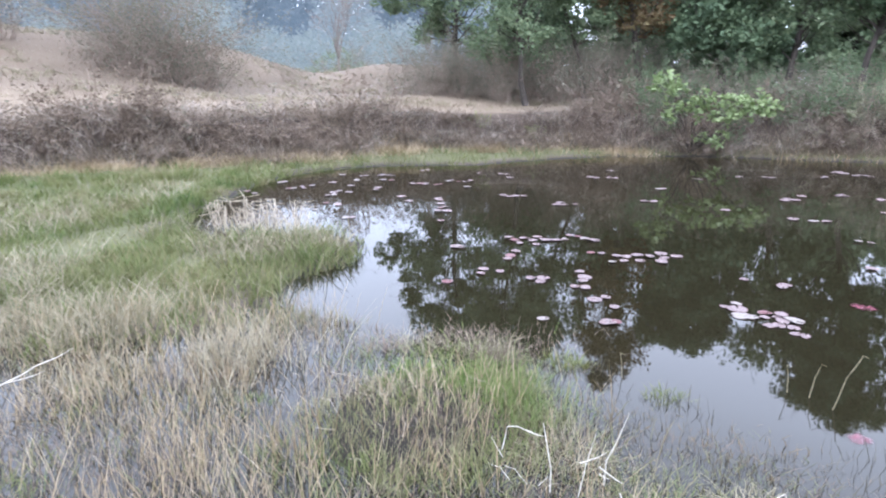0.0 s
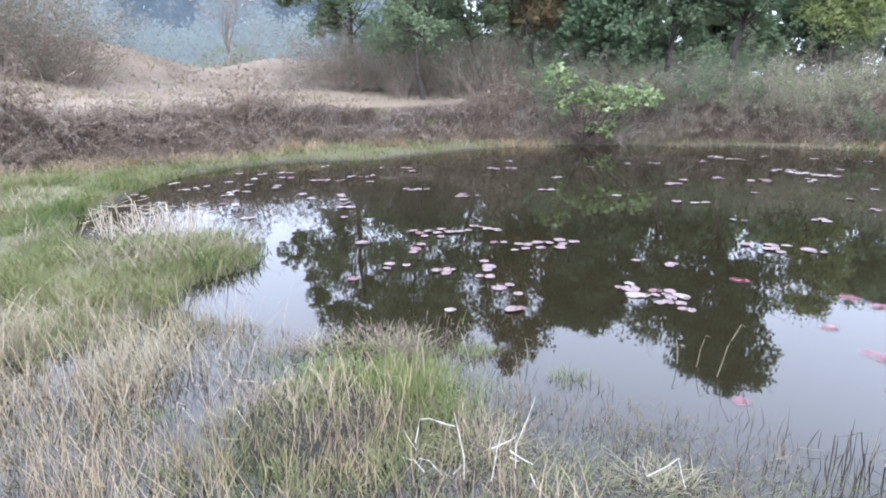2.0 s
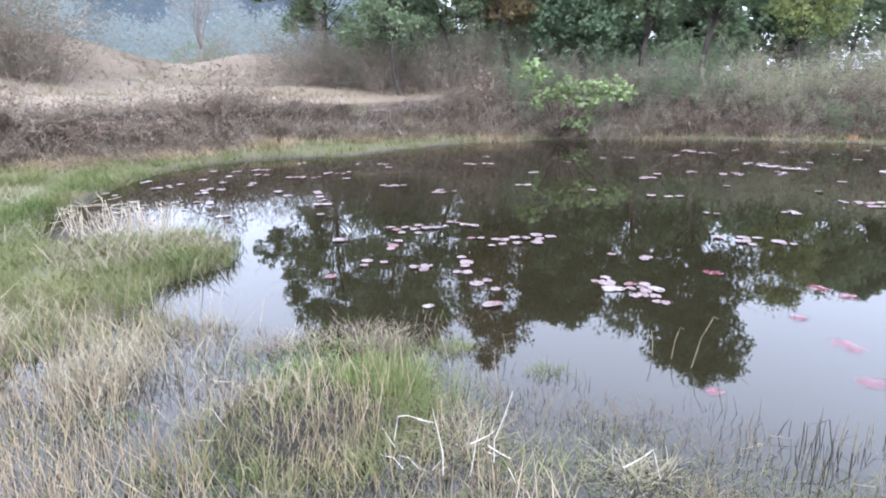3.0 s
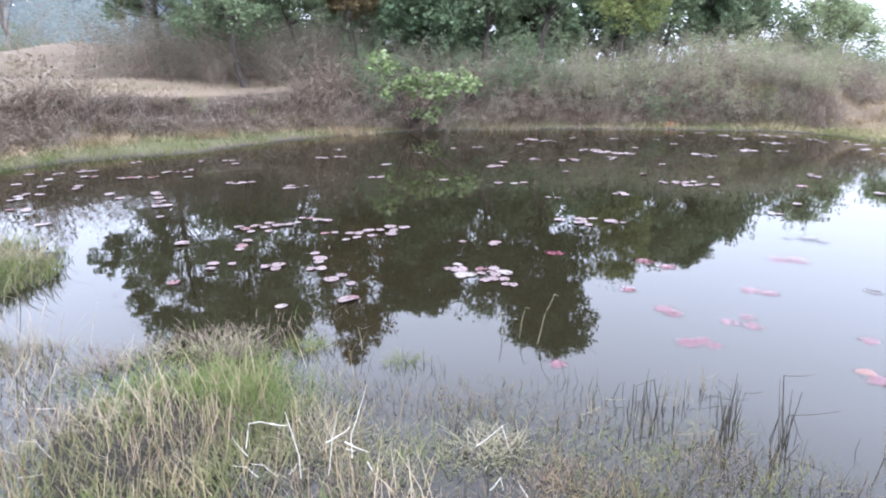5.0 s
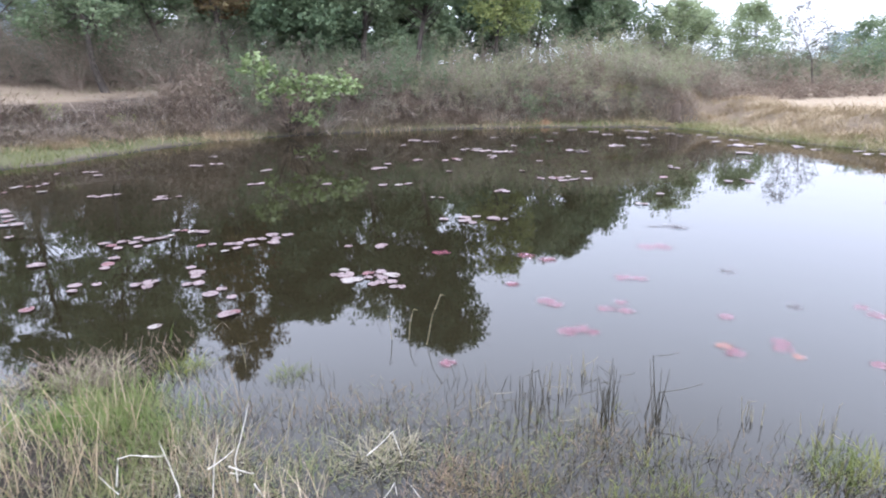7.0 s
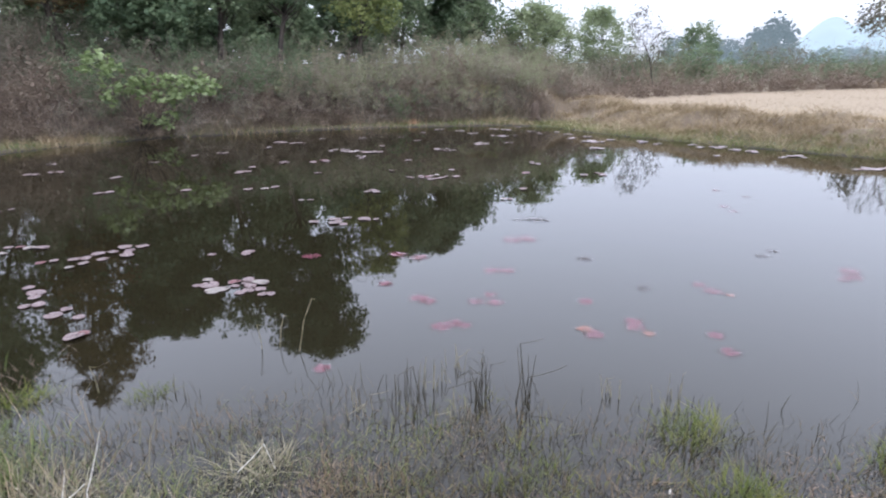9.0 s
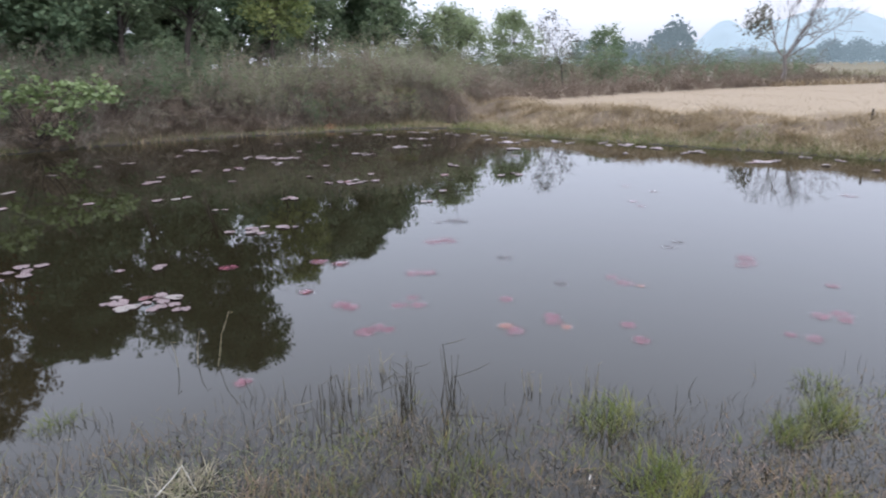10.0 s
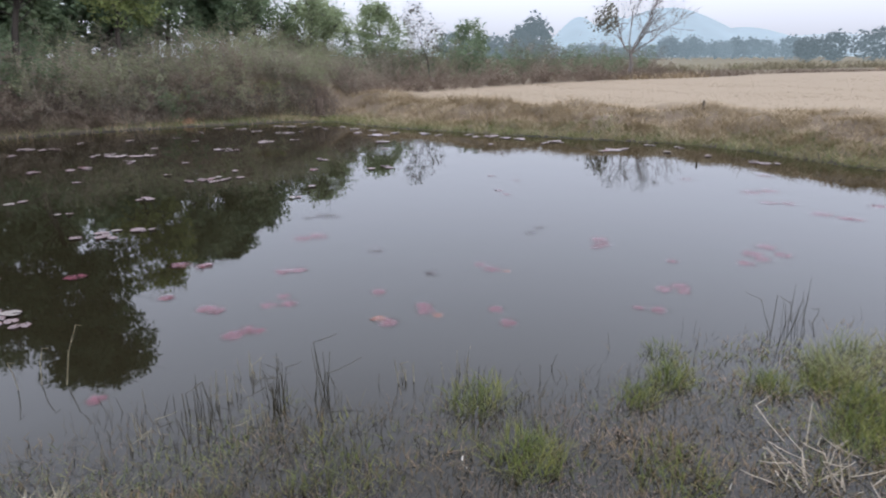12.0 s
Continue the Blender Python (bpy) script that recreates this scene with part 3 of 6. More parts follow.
def tree(name, x, y, height, crown, radius, leaf_mat, clumps, per, leaf_size, label, seed, low=0.3, lean=(0, 0), bark=None, clump=0.43, category="tree", open_sky=0.25):
    """A tapered trunk with limbs that bend out to clumps of leaves, set unevenly in the crown."""
    rng = np.random.default_rng(seed)
    root = tagged(new(name), label, category)
    root.location = (x, y, float(terrain(x, y)) - 0.05)
    segs, spine = [], [np.zeros(3)]
    p, d, r = np.zeros(3), np.array([lean[0], lean[1], 1.0]), radius
    n = 8
    for i in range(n):
        d = unit(d + rng.normal(0, 0.13, 3) * [1, 1, 0.3] + [0, 0, 0.12])
        q = p + d * height * 0.86 / n
        r2 = radius * (1 - 0.85 * (i + 1) / n)
        segs.append((p, q, r * (1.3 if i == 0 else 1.0), r2))
        p, r = q, r2
        spine.append(p)
    spine = np.array(spine)
    centres = []
    lobes = [(rng.uniform(0, 6.283), rng.uniform(0.6, 1.15)) for _ in range(7)]
    for k in range(clumps):
        t = low + (1 - low) * rng.random() ** 0.8
        a = rng.uniform(0, 6.283)
        u = (t - low) / (1 - low)
        wide = crown * math.sqrt(max(0.05, 1 - (2 * u - 0.9) ** 2 * 0.85)) * lobes[int(a / 6.284 * 7)][1]
        c = spine[min(int(t * n * 0.95), n)] * [1, 1, 0]
        centres.append(np.array([c[0] + math.cos(a) * wide * rng.uniform(0.35, 1), c[1] + math.sin(a) * wide * rng.uniform(0.35, 1), t * height]))
    centres = np.array(centres)
    for c in centres:
        k = min(max(int(rng.uniform(0.5, 0.95) * c[2] / height * n), 2), n - 1)
        a = spine[k] + (spine[k + 1] - spine[k]) * rng.random()
        last, r = a, radius * (1 - 0.85 * k / n) * 0.3
        for i in range(1, 4):
            t = i / 3
            q = a + (c - a) * t + np.array([0, 0, -0.12 * np.linalg.norm(c - a) * math.sin(math.pi * t)]) + rng.normal(0, 0.05, 3)
            segs.append((last, q, r * (1.1 - 0.3 * i), r * (0.8 - 0.25 * i) + 0.003))
            last = q
        for _ in range(4):
            segs.append((last, last + rng.normal(0, clump, 3), 0.008, 0.003))
    v, f = tubes(segs, 6)
    part("trunk", quick_mesh("trunk", v, f, bark or M_BARK, True), root)
    total = clumps * per
    if total:
        which = rng.integers(0, clumps, total)
        size = rng.uniform(0.6, 1.35, clumps)[which][:, None]
        sprays = 14
        ball = unit(rng.normal(size=(clumps * sprays, 3))) * rng.random((clumps * sprays, 1)) ** 0.4 * clump * 1.5 * [1, 1, 0.78]
        near = unit(rng.normal(size=(total, 3))) * rng.random((total, 1)) ** 0.5 * clump * 0.62 * [1, 1, 0.75]
        pick = centres[which] + (ball[which * sprays + rng.integers(0, sprays, total)] + near) * size
        v, f = leaf_cards(rng, pick, leaf_size)
        part("crown", quick_mesh("crown", v, f, leaf_mat), root)
    return root


def bush(name, height, radius, stems, leaves, leaf_size, twig_mat, leaf_mat, label, seed, droop=0.25, thick=0.012, category="bush"):
    """A thicket of arching stems with twigs, and what leaves are left on them."""
    rng = np.random.default_rng(seed)
    root = tagged(new(name), label, category)
    segs, tips = [], []
    for k in range(stems):
        a = rng.uniform(0, 2 * math.pi)
        tilt = rng.uniform(0.05, 1.0)
        p = np.array([math.cos(a), math.sin(a), 0]) * radius * 0.25 * rng.uniform(0, 1)
        d = unit(np.array([math.cos(a) * tilt * radius / height * 1.3, math.sin(a) * tilt * radius / height * 1.3, 1.0]))
        r = thick * rng.uniform(0.6, 1.1)
        length = height * rng.uniform(0.7, 1.15)
        for i in range(4):
            d = unit(d + rng.normal(0, 0.18, 3) + [0, 0, -droop * i * 0.3])
            q = p + d * length / 4
            segs.append((p, q, r, r * 0.75))
            for _ in range(3):
                e = unit(d + rng.normal(0, 0.7, 3))
                s = p + (q - p) * rng.uniform(0, 1)
                t = s + e * height * rng.uniform(0.12, 0.28)
                segs.append((s, t, r * 0.5, r * 0.3))
                tips.append(t)
                for _ in range(1):
                    e2 = unit(e + rng.normal(0, 0.7, 3))
                    u = s + (t - s) * rng.uniform(0.2, 1)
                    w = u + e2 * height * rng.uniform(0.06, 0.16)
                    segs.append((u, w, r * 0.32, r * 0.16))
                    tips.append(w)
            p, r = q, r * 0.75
    v, f = tubes(segs, 3)
    v[:, 2] = np.maximum(v[:, 2], -0.05)
    tagged(part("wood", quick_mesh("wood", v, f, twig_mat), root), kind="stuff")
    if leaves:
        tips = np.array(tips)[rng.random(len(tips)) < 0.5]
        pick = tips[rng.integers(0, len(tips), leaves)] + rng.normal(0, 0.042 * height, (leaves, 3))
        pick = pick[pick[:, 2] > 0.03]
        v, f = leaf_cards(rng, pick, leaf_size)
        part("foliage", quick_mesh("foliage", v, f, leaf_mat), root)
    return root


def on_ground(x, y, scale=1.0, turn=0.0, tilt=0.0, sink=0.03):
    return pose(x, y, float(terrain(x, y)) - sink, tilt, 0, turn) @ Matrix.Scale(scale, 4)


def thin_out(ob, m, scale):
    """A copy at the pose m, scaled."""
    c = copy_thing(ob, m)
    c.matrix_basis = m @ Matrix.Diagonal((*scale, 1))
    return c


# trees behind the scrub, from the dry field round to the paddy
tree("tree", 0.5, 23.0, 7.6, 2.7, 0.13, M_LEAF_MID, 74, 330, 0.135, "open-crowned tree behind the dry strip", 46, 0.2, (-0.05, 0))
tree("tree", 2.4, 18.5, 6.9, 2.3, 0.09, M_LEAF_MID, 62, 330, 0.115, "forked tree with grey-green leaves behind the scrub bank", 21, 0.2, (-0.3, 0))
tree("tree", 4.3, 19.6, 5.9, 1.3, 0.08, M_LEAF_MID, 30, 330, 0.12, "slim grey-green tree behind the scrub bank", 47, 0.3)
tree("tree", 5.9, 19.0, 7.1, 1.5, 0.11, M_LEAF_RUSSET, 34, 340, 0.12, "tree with brown dying leaves behind the scrub", 22, 0.25)
tree("tree", 7.8, 18.0, 5.4, 2.1, 0.13, M_LEAF_DARK, 60, 520, 0.145, "dense dark green tree behind the scrub", 23, 0.22)
tree("tree", 9.3, 17.4, 5.4, 1.3, 0.1, M_LEAF_MID, 24, 280, 0.12, "leafy green tree in the scrub", 45, 0.25)
tree("tree", 10.72, 16.7, 6.4, 2.15, 0.095, M_LEAF_DARK, 70, 440, 0.13, "dark-trunked tree with dark green leaves in the scrub", 24, 0.4)
tree("tree", 13.4, 16.0, 4.2, 1.4, 0.07, M_LEAF_YELLOW, 28, 240, 0.115, "thin tree with yellow-green leaves in the scrub", 25, 0.42)
tree("tree", 17.2, 18.4, 4.5, 1.5, 0.09, M_LEAF_MID, 34, 300, 0.14, "low mid-green tree behind the thicket", 26, 0.25)
tree("tree", 21.0, 19.0, 5.2, 2.5, 0.13, M_LEAF_DARK, 66, 440, 0.16, "round-headed green tree behind the thicket", 27, 0.25)
tree("tree", 20.6, 15.0, 2.5, 1.5, 0.05, M_LEAF_SAGE, 40, 110, 0.11, "feathery yellow-green tree in the thicket", 33, 0.3, clump=0.3)
tree("tree", 18.9, 15.9, 3.1, 1.4, 0.07, M_LEAF_MID, 46, 90, 0.11, "feathery light green tree in the thicket", 34, 0.3, clump=0.3)
tree("tree", 25.0, 17.0, 3.0, 1.6, 0.06, M_LEAF_SAGE, 42, 150, 0.11, "open-crowned light green tree behind the thicket", 28, 0.25, clump=0.34)
for k, (x, y, h, c) in enumerate(((3.5, 27.5, 3.4, 2.2), (7.5, 26.5, 4.6, 2.8), (11.5, 25.0, 4.4, 2.8), (15.0, 24.0, 4.0, 2.4), (19.5, 24.5, 4.6, 2.6))):
    tree("tree", x, y, h, c, 0.13, M_LEAF_MID if k % 2 else M_LEAF_DARK, 60, 420, 0.22, "dark green tree in the wood behind the pond", 100 + k, 0.08, clump=0.5)
tree("tree", 28.0, 15.7, 3.4, 1.7, 0.06, M_LEAF_SAGE, 46, 150, 0.12, "small light green tree at the field's edge", 30, 0.2, clump=0.34)
tree("tree", 25.7, 12.1, 3.2, 0.9, 0.035, M_LEAF_OLIVE, 34, 16, 0.09, "slender tree with few leaves at the field's edge", 31, 0.4, clump=0.25)
tree("tree", 33.5, 13.5, 2.9, 1.2, 0.06, M_LEAF_MID, 20, 120, 0.13, "small green tree beyond the field", 32, 0.2, clump=0.34)



def bare_tree(x, y, height, seed, label, leafy):
    """A leafless tree: limbs that fork and fork again, and one clump of leaves left on a low limb."""
    rng = np.random.default_rng(seed)
    root = tagged(new("bare_tree"), label, "tree")
    root.location = (x, y, float(terrain(x, y)) - 0.05)
    segs = []

    def limb(p, d, length, r, level):
        for i in range(3):
            d = unit(d + rng.normal(0, 0.17, 3) + [0, 0, 0.05])
            q = p + d * length / 3
            segs.append((p, q, max(r, 0.006), max(r * 0.8, 0.005)))
            p, r = q, r * 0.8
            if level and i > 0:
                for _ in range(2):
                    limb(p, unit(d + rng.normal(0, 0.55, 3)), length * rng.uniform(0.45, 0.72), r * 0.55, level - 1)

    top = np.array([0, 0.04, height * 0.3])
    bend = np.array([0.03, -0.05, height * 0.15])
    segs += [(np.zeros(3), bend, 0.12, 0.095), (bend, top, 0.095, 0.075)]
    for a, up, k in ((1.3, 1.3, 0.9), (-1.2, 1.1, 0.85), (0.3, 2.0, 0.95), (-2.2, 1.5, 0.85), (1.9, 1.0, 0.65), (-1.0, 1.6, 0.8), (-1.5, 0.95, 0.85), (-1.4, 1.5, 0.95)):
        limb(top - [0, 0, 0.2], unit(np.array([0.4 * math.cos(a), math.sin(a), up])), height * 0.42 * k, 0.04, 3)
    v, f = tubes(segs, 5)
    part("trunk", quick_mesh("trunk", v, f, M_PALE_BARK, True), root)
    if not leafy:
        return
    pick = np.concatenate([rng.normal(0, 0.26, (170, 3)) + c for c in ((0, 1.2, height * 0.7), (0, 1.6, height * 0.6), (0.1, 1.0, height * 0.58))])
    v, f = leaf_cards(rng, pick, 0.15)
    tagged(part("leaf_clump", quick_mesh("leaf_clump", v, f, M_LEAF_OLIVE), root, "last olive leaves"), kind="stuff")


bare_tree(33.0, 4.7, 4.6, 41, "bare grey tree with a last clump of leaves on the bund", True)
bare_tree(-6.0, 37.0, 6.5, 43, "pale leafless tree behind the mounds", False)



def woods(name, label, rows, mat, seed, n=900, fine=0.085):
    """Far woods: round heads of leaves, too far off to tell one from the next."""
    rng = np.random.default_rng(seed)
    vs, fs, k = [], [], 0
    for heading, dist, high, wide in rows:
        a = math.radians(heading)
        c = np.array([math.sin(-a) * dist, math.cos(a) * dist, 0.5])
        q = unit(rng.normal(size=(n, 3))) * rng.uniform(0.5, 1.0, (n, 1)) * [wide * 0.5, wide * 0.5, high * 0.45] + [0, 0, high * 0.52]
        q += rng.normal(0, high * 0.05, (n, 3))
        v, f = leaf_cards(rng, c + np.maximum(q, [-99, -99, 0.1]), high * fine)
        vs.append(v)
        fs.append(f + k)
        k += len(v)
    return tagged(new(name, quick_mesh(name, np.concatenate(vs), np.concatenate(fs), mat)), label, "woods", kind="stuff")


rng = np.random.default_rng(64)
rows = [(-84 - i * 0.85 + rng.uniform(-0.3, 0.3), 260 + rng.uniform(-30, 30), rng.uniform(4.5, 8.0), rng.uniform(6, 9)) for i in range(14)]
rows += [(-66 - i * 1.1, 230, rng.uniform(4, 6), 8) for i in range(17)]
grove_rows = [(-73.6, 150, 10.2, 7.5), (-72.5, 152, 8.6, 6), (-70.6, 150, 6.2, 9), (-68.8, 155, 6.5, 9), (-66.5, 150, 7.0, 9)]
grove_rows += [(-94.7, 120, 4.5, 4.2), (-96.5, 118, 5.1, 4.6), (-99.2, 108, 5.2, 7), (-102.5, 105, 6.0, 9), (-106.5, 105, 6.5, 9), (-110, 110, 6, 9)]
# far woods and trees glow as well, in colours that include the haze
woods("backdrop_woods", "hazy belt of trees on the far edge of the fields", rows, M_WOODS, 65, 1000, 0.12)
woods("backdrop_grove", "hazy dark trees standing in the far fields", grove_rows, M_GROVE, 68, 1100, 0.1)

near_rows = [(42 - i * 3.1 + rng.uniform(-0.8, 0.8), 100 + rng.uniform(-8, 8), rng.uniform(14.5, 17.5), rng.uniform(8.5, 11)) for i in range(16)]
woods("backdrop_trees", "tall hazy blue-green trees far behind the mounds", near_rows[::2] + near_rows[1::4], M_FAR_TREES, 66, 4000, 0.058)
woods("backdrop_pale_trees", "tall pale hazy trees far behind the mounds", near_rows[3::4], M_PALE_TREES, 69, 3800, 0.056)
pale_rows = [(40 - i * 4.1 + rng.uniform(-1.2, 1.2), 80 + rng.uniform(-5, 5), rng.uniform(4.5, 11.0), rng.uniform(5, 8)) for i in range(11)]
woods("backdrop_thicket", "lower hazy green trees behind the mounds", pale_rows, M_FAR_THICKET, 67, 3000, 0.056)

# ---- scrub: a few kinds, set out along the banks ----
dry_kinds = [bush("dry_bush", 0.95, 0.8, 7, 320, 0.055, M_TWIG, M_LEAF_BROWN, "dry brown leafless scrub on the bank", 60 + k, 0.5) for k in range(4)]
grey_kinds = [bush("grey_bush", 1.9, 1.2, 10, 950, 0.065, M_GREY_TWIG, M_LEAF_OLIVE, "grey twiggy thicket with a few olive leaves", 70 + k, 0.15) for k in range(4)]
pale_kinds = [bush("pale_bush", 1.9, 1.25, 8, 1200, 0.07, M_GREY_TWIG, M_LEAF_PALE, "pale olive-brown twiggy thicket, half bare", 170 + k, 0.15) for k in range(3)]
tan_kinds = [bush("tan_bush", 1.9, 1.25, 8, 1100, 0.068, M_GREY_TWIG, M_LEAF_TAN, "grey-brown twiggy thicket with withered leaves", 180 + k, 0.15) for k in range(3)]
thorn_kinds = [bush("thorn_bush", 1.9, 1.25, 13, 2000, 0.038, M_GREY_TWIG, M_LEAF_OLIVE, "grey-green thorn bush with tiny leaves on dry ground", 190 + k, 0.15, 0.009) for k in range(3)]
green_kinds = [bush("green_bush", 1.8, 1.1, 8, 1300, 0.085, M_GREY_TWIG, M_LEAF_MID, "green leafy bush in the thicket", 80 + k, 0.15) for k in range(2)]
bramble_kinds = [bush("bramble", 0.85, 1.1, 9, 60, 0.05, M_PALE_TWIG, M_LEAF_OLIVE, "tangle of pale grey leafless bramble on the bank", 90 + k, 0.45, 0.009) for k in range(3)]
yellow_kinds = [bush("yellow_bush", 1.1, 0.8, 8, 420, 0.07, M_GREY_TWIG, M_LEAF_YELLOW, "small bush with yellow-green leaves in the scrub", 95)]
used = set()


def put(kind, x, y, s, rng, low=1.0):
    m = on_ground(x, y, 1.0, rng.uniform(0, 360), rng.uniform(-8, 8))
    scale = (s * rng.uniform(0.85, 1.2), s * rng.uniform(0.85, 1.2), s * low * rng.uniform(0.8, 1.15))
    if kind not in used:
        used.add(kind)
        kind.matrix_basis = m @ Matrix.Diagonal((*scale, 1))
        return kind
    return thin_out(kind, m, scale)


def along(points, step):
    """Evenly spaced places along a broken line, with its outward normal."""
    for (x0, y0), (x1, y1) in zip(points, points[1:]):
        n = max(1, round(math.hypot(x1 - x0, y1 - y0) / step))
        for i in range(n):
            t = (i + 0.5) / n
            length = math.hypot(x1 - x0, y1 - y0)
            yield x0 + (x1 - x0) * t, y0 + (y1 - y0) * t, -(y1 - y0) / length, (x1 - x0) / length


rng = np.random.default_rng(5)
LEFT_TOE = [(-14, 8.6), (-8.2, 11.2), (-6.0, 12.2), (-4.6, 12.7), (-3.4, 13.4), (-1.4, 14.5), (0.4, 15.2), (2.2, 15.7), (3.6, 15.6), (5, 15.5)]
BACK_TOE = [(4.6, 15.5), (8, 14.8), (10, 14.2), (12.6, 12.8), (14.6, 11.4)]
for off, step, s in ((-0.35, 0.6, 0.62), (0.0, 0.5, 0.8), (0.3, 0.42, 1.0), (0.6, 0.42, 1.1), (0.95, 0.5, 0.9)):
    for x, y, nx, ny in along(LEFT_TOE, step):
        kind = bramble_kinds[int(rng.integers(3))] if rng.random() < 0.42 else dry_kinds[int(rng.integers(4))]
        if x > -1.2 and off > 0.8 and x < 3.3 or off < 0 and x > -2.5:
            continue
        low = (0.95 if off < 0.8 else 0.5) if x < -1.2 else 0.75 if off < 0.2 else 0.5 if off < 0.5 else 0.2
        if x > 3.3:
            low = 0.9
        put(kind, x + nx * off + rng.normal(0, 0.15), y + ny * off + rng.normal(0, 0.15), s * rng.uniform(0.75, 1.25), rng, low)
for off, step, s, mix in ((0.05, 0.45, 0.85, 0), (0.4, 0.6, 1.1, 0), (0.55, 0.55, 0.55, 1), (1.0, 0.6, 0.65, 1), (1.7, 0.7, 0.8, 1), (2.6, 0.9, 0.92, 1), (3.8, 1.1, 1.05, 2)):
    for x, y, nx, ny in along(BACK_TOE, step):
        kind = (dry_kinds + bramble_kinds)[int(rng.integers(7))] if mix == 0 else grey_kinds[int(rng.integers(4))]
        if mix == 0 and rng.random() < 0.12:
            kind = yellow_kinds[0] if rng.random() < 0.4 else green_kinds[int(rng.integers(2))]
            put(kind, x + nx * off, y + ny * off, rng.uniform(0.4, 0.65), rng)
            continue
        if mix == 0 and x > 7.0 and rng.random() < 0.55:
            put((tan_kinds + grey_kinds)[int(rng.integers(7))], x + nx * off, y + ny * off, rng.uniform(0.4, 0.62), rng)
            continue
        if mix and x > 9.5 and rng.random() < 0.75:
            kind = (pale_kinds + pale_kinds + tan_kinds)[int(rng.integers(9))]
        elif mix == 2 and rng.random() < 0.6 or mix == 1 and rng.random() < 0.3:
            kind = green_kinds[int(rng.integers(2))]
        short = 1.0 if off < 1.2 else 0.62 if math.atan2(x, y) > 0.47 else 0.78
        put(kind, x + nx * off + rng.normal(0, 0.2), y + ny * off + rng.normal(0, 0.2), s * short, rng)
# the thicket that runs on behind the field, and the scrub at the dry field's end
for off, s in ((0, 0.6), (0.9, 0.66), (1.9, 0.74), (3.0, 0.8)):
    for x, y, nx, ny in along([(14.8, 11.8), (17.5, 13.0), (20.5, 13.6), (24, 14.2)], 0.95):
        put((pale_kinds + tan_kinds + grey_kinds)[int(rng.integers(10))], x + nx * off + rng.normal(0, 0.25), y + ny * off + rng.normal(0, 0.25), s, rng)
for x, y, nx, ny in along([(-1.0, 22.5), (2.0, 20.8), (5.5, 18.3)], 0.7):
    for off in (-1.0, 0, 1.0, 2.0):
        put(thorn_kinds[int(rng.integers(3))], x + nx * off + rng.normal(0, 0.25), y + ny * off + rng.normal(0, 0.25), 1.05, rng)
for x, y, nx, ny in along([(17.0, 15.2), (21.5, 16.2), (26.5, 14.8), (30.5, 12.2)], 1.0):
    for off in (0, 1.2):
        put((pale_kinds + green_kinds)[int(rng.integers(5))], x + nx * off + rng.normal(0, 0.3), y + ny * off + rng.normal(0, 0.3), rng.uniform(0.65, 0.9), rng)
for x, y, nx, ny in along([(5.0, 20.5), (9.0, 20.0), (13.0, 18.6), (16.0, 16.8)], 1.1):
    for off in (0, 1.5):
        put((grey_kinds + green_kinds)[int(rng.integers(6))], x + nx * off + rng.normal(0, 0.3), y + ny * off + rng.normal(0, 0.3), rng.uniform(0.7, 0.95), rng)
# thorn bushes on the mounds
for x, y, s in ((-8.7, 20.2, 1.5), (-7.6, 20.6, 1.2), (-9.9, 20.4, 1.3), (-8.9, 21.2, 1.5), (-13.2, 19.6, 1.1), (-14.4, 20.4, 1.2), (-11.5, 24.0, 1.2), (-16.2, 21.5, 1.3), (-5.0, 30.0, 0.9), (-4.0, 30.5, 0.8), (-5.6, 23.2, 0.45), (-7.4, 20.0, 1.1), (-9.4, 19.6, 1.3), (-10.6, 20.0, 1.2), (-8.2, 20.8, 1.3), (-9.2, 20.0, 1.4), (-10.2, 20.8, 1.4), (-8.0, 19.9, 1.0)):
    put(thorn_kinds[int(rng.integers(3))], x, y, s * 1.3, rng)
for x, y, s in ((-6.9, 40.0, 1.3), (-6.0, 40.4, 1.2), (-5.0, 40.2, 1.1)):
    put(green_kinds[int(rng.integers(2))], x, y, s, rng)
# a tall leafless bramble and sprouts on the scrub bank
for x, y, s in ((-2.9, 15.1, 1.7), (-2.4, 15.4, 1.5), (-3.3, 14.8, 1.2), (-1.7, 15.6, 1.2)):
    put(bramble_kinds[int(rng.integers(3))], x, y, s, rng, 0.9)
for x, y, s in ((-4.3, 14.4, 0.4), (0.9, 15.9, 0.45), (2.3, 15.9, 0.4), (-9.0, 11.0, 0.45)):
    put(yellow_kinds[0], x, y, s, rng)
# low dark scrub along the far bund
for x, y, nx, ny in along([(17.0, 10.6), (20.6, 9.8), (24.9, 8.6), (27.6, 7.0), (31.5, 5.2), (35.2, 3.0)], 0.55):
    for off in (0, 0.7):
        put(dry_kinds[int(rng.integers(4))], x + nx * off + rng.normal(0, 0.2), y + ny * off, 1.05, rng, 0.9)
for x, y, nx, ny in along([(27, 16.5), (31, 14), (34, 9.5), (36, 4)], 1.6):
    put(green_kinds[int(rng.integers(2))], x, y, rng.uniform(0.6, 0.95), rng)


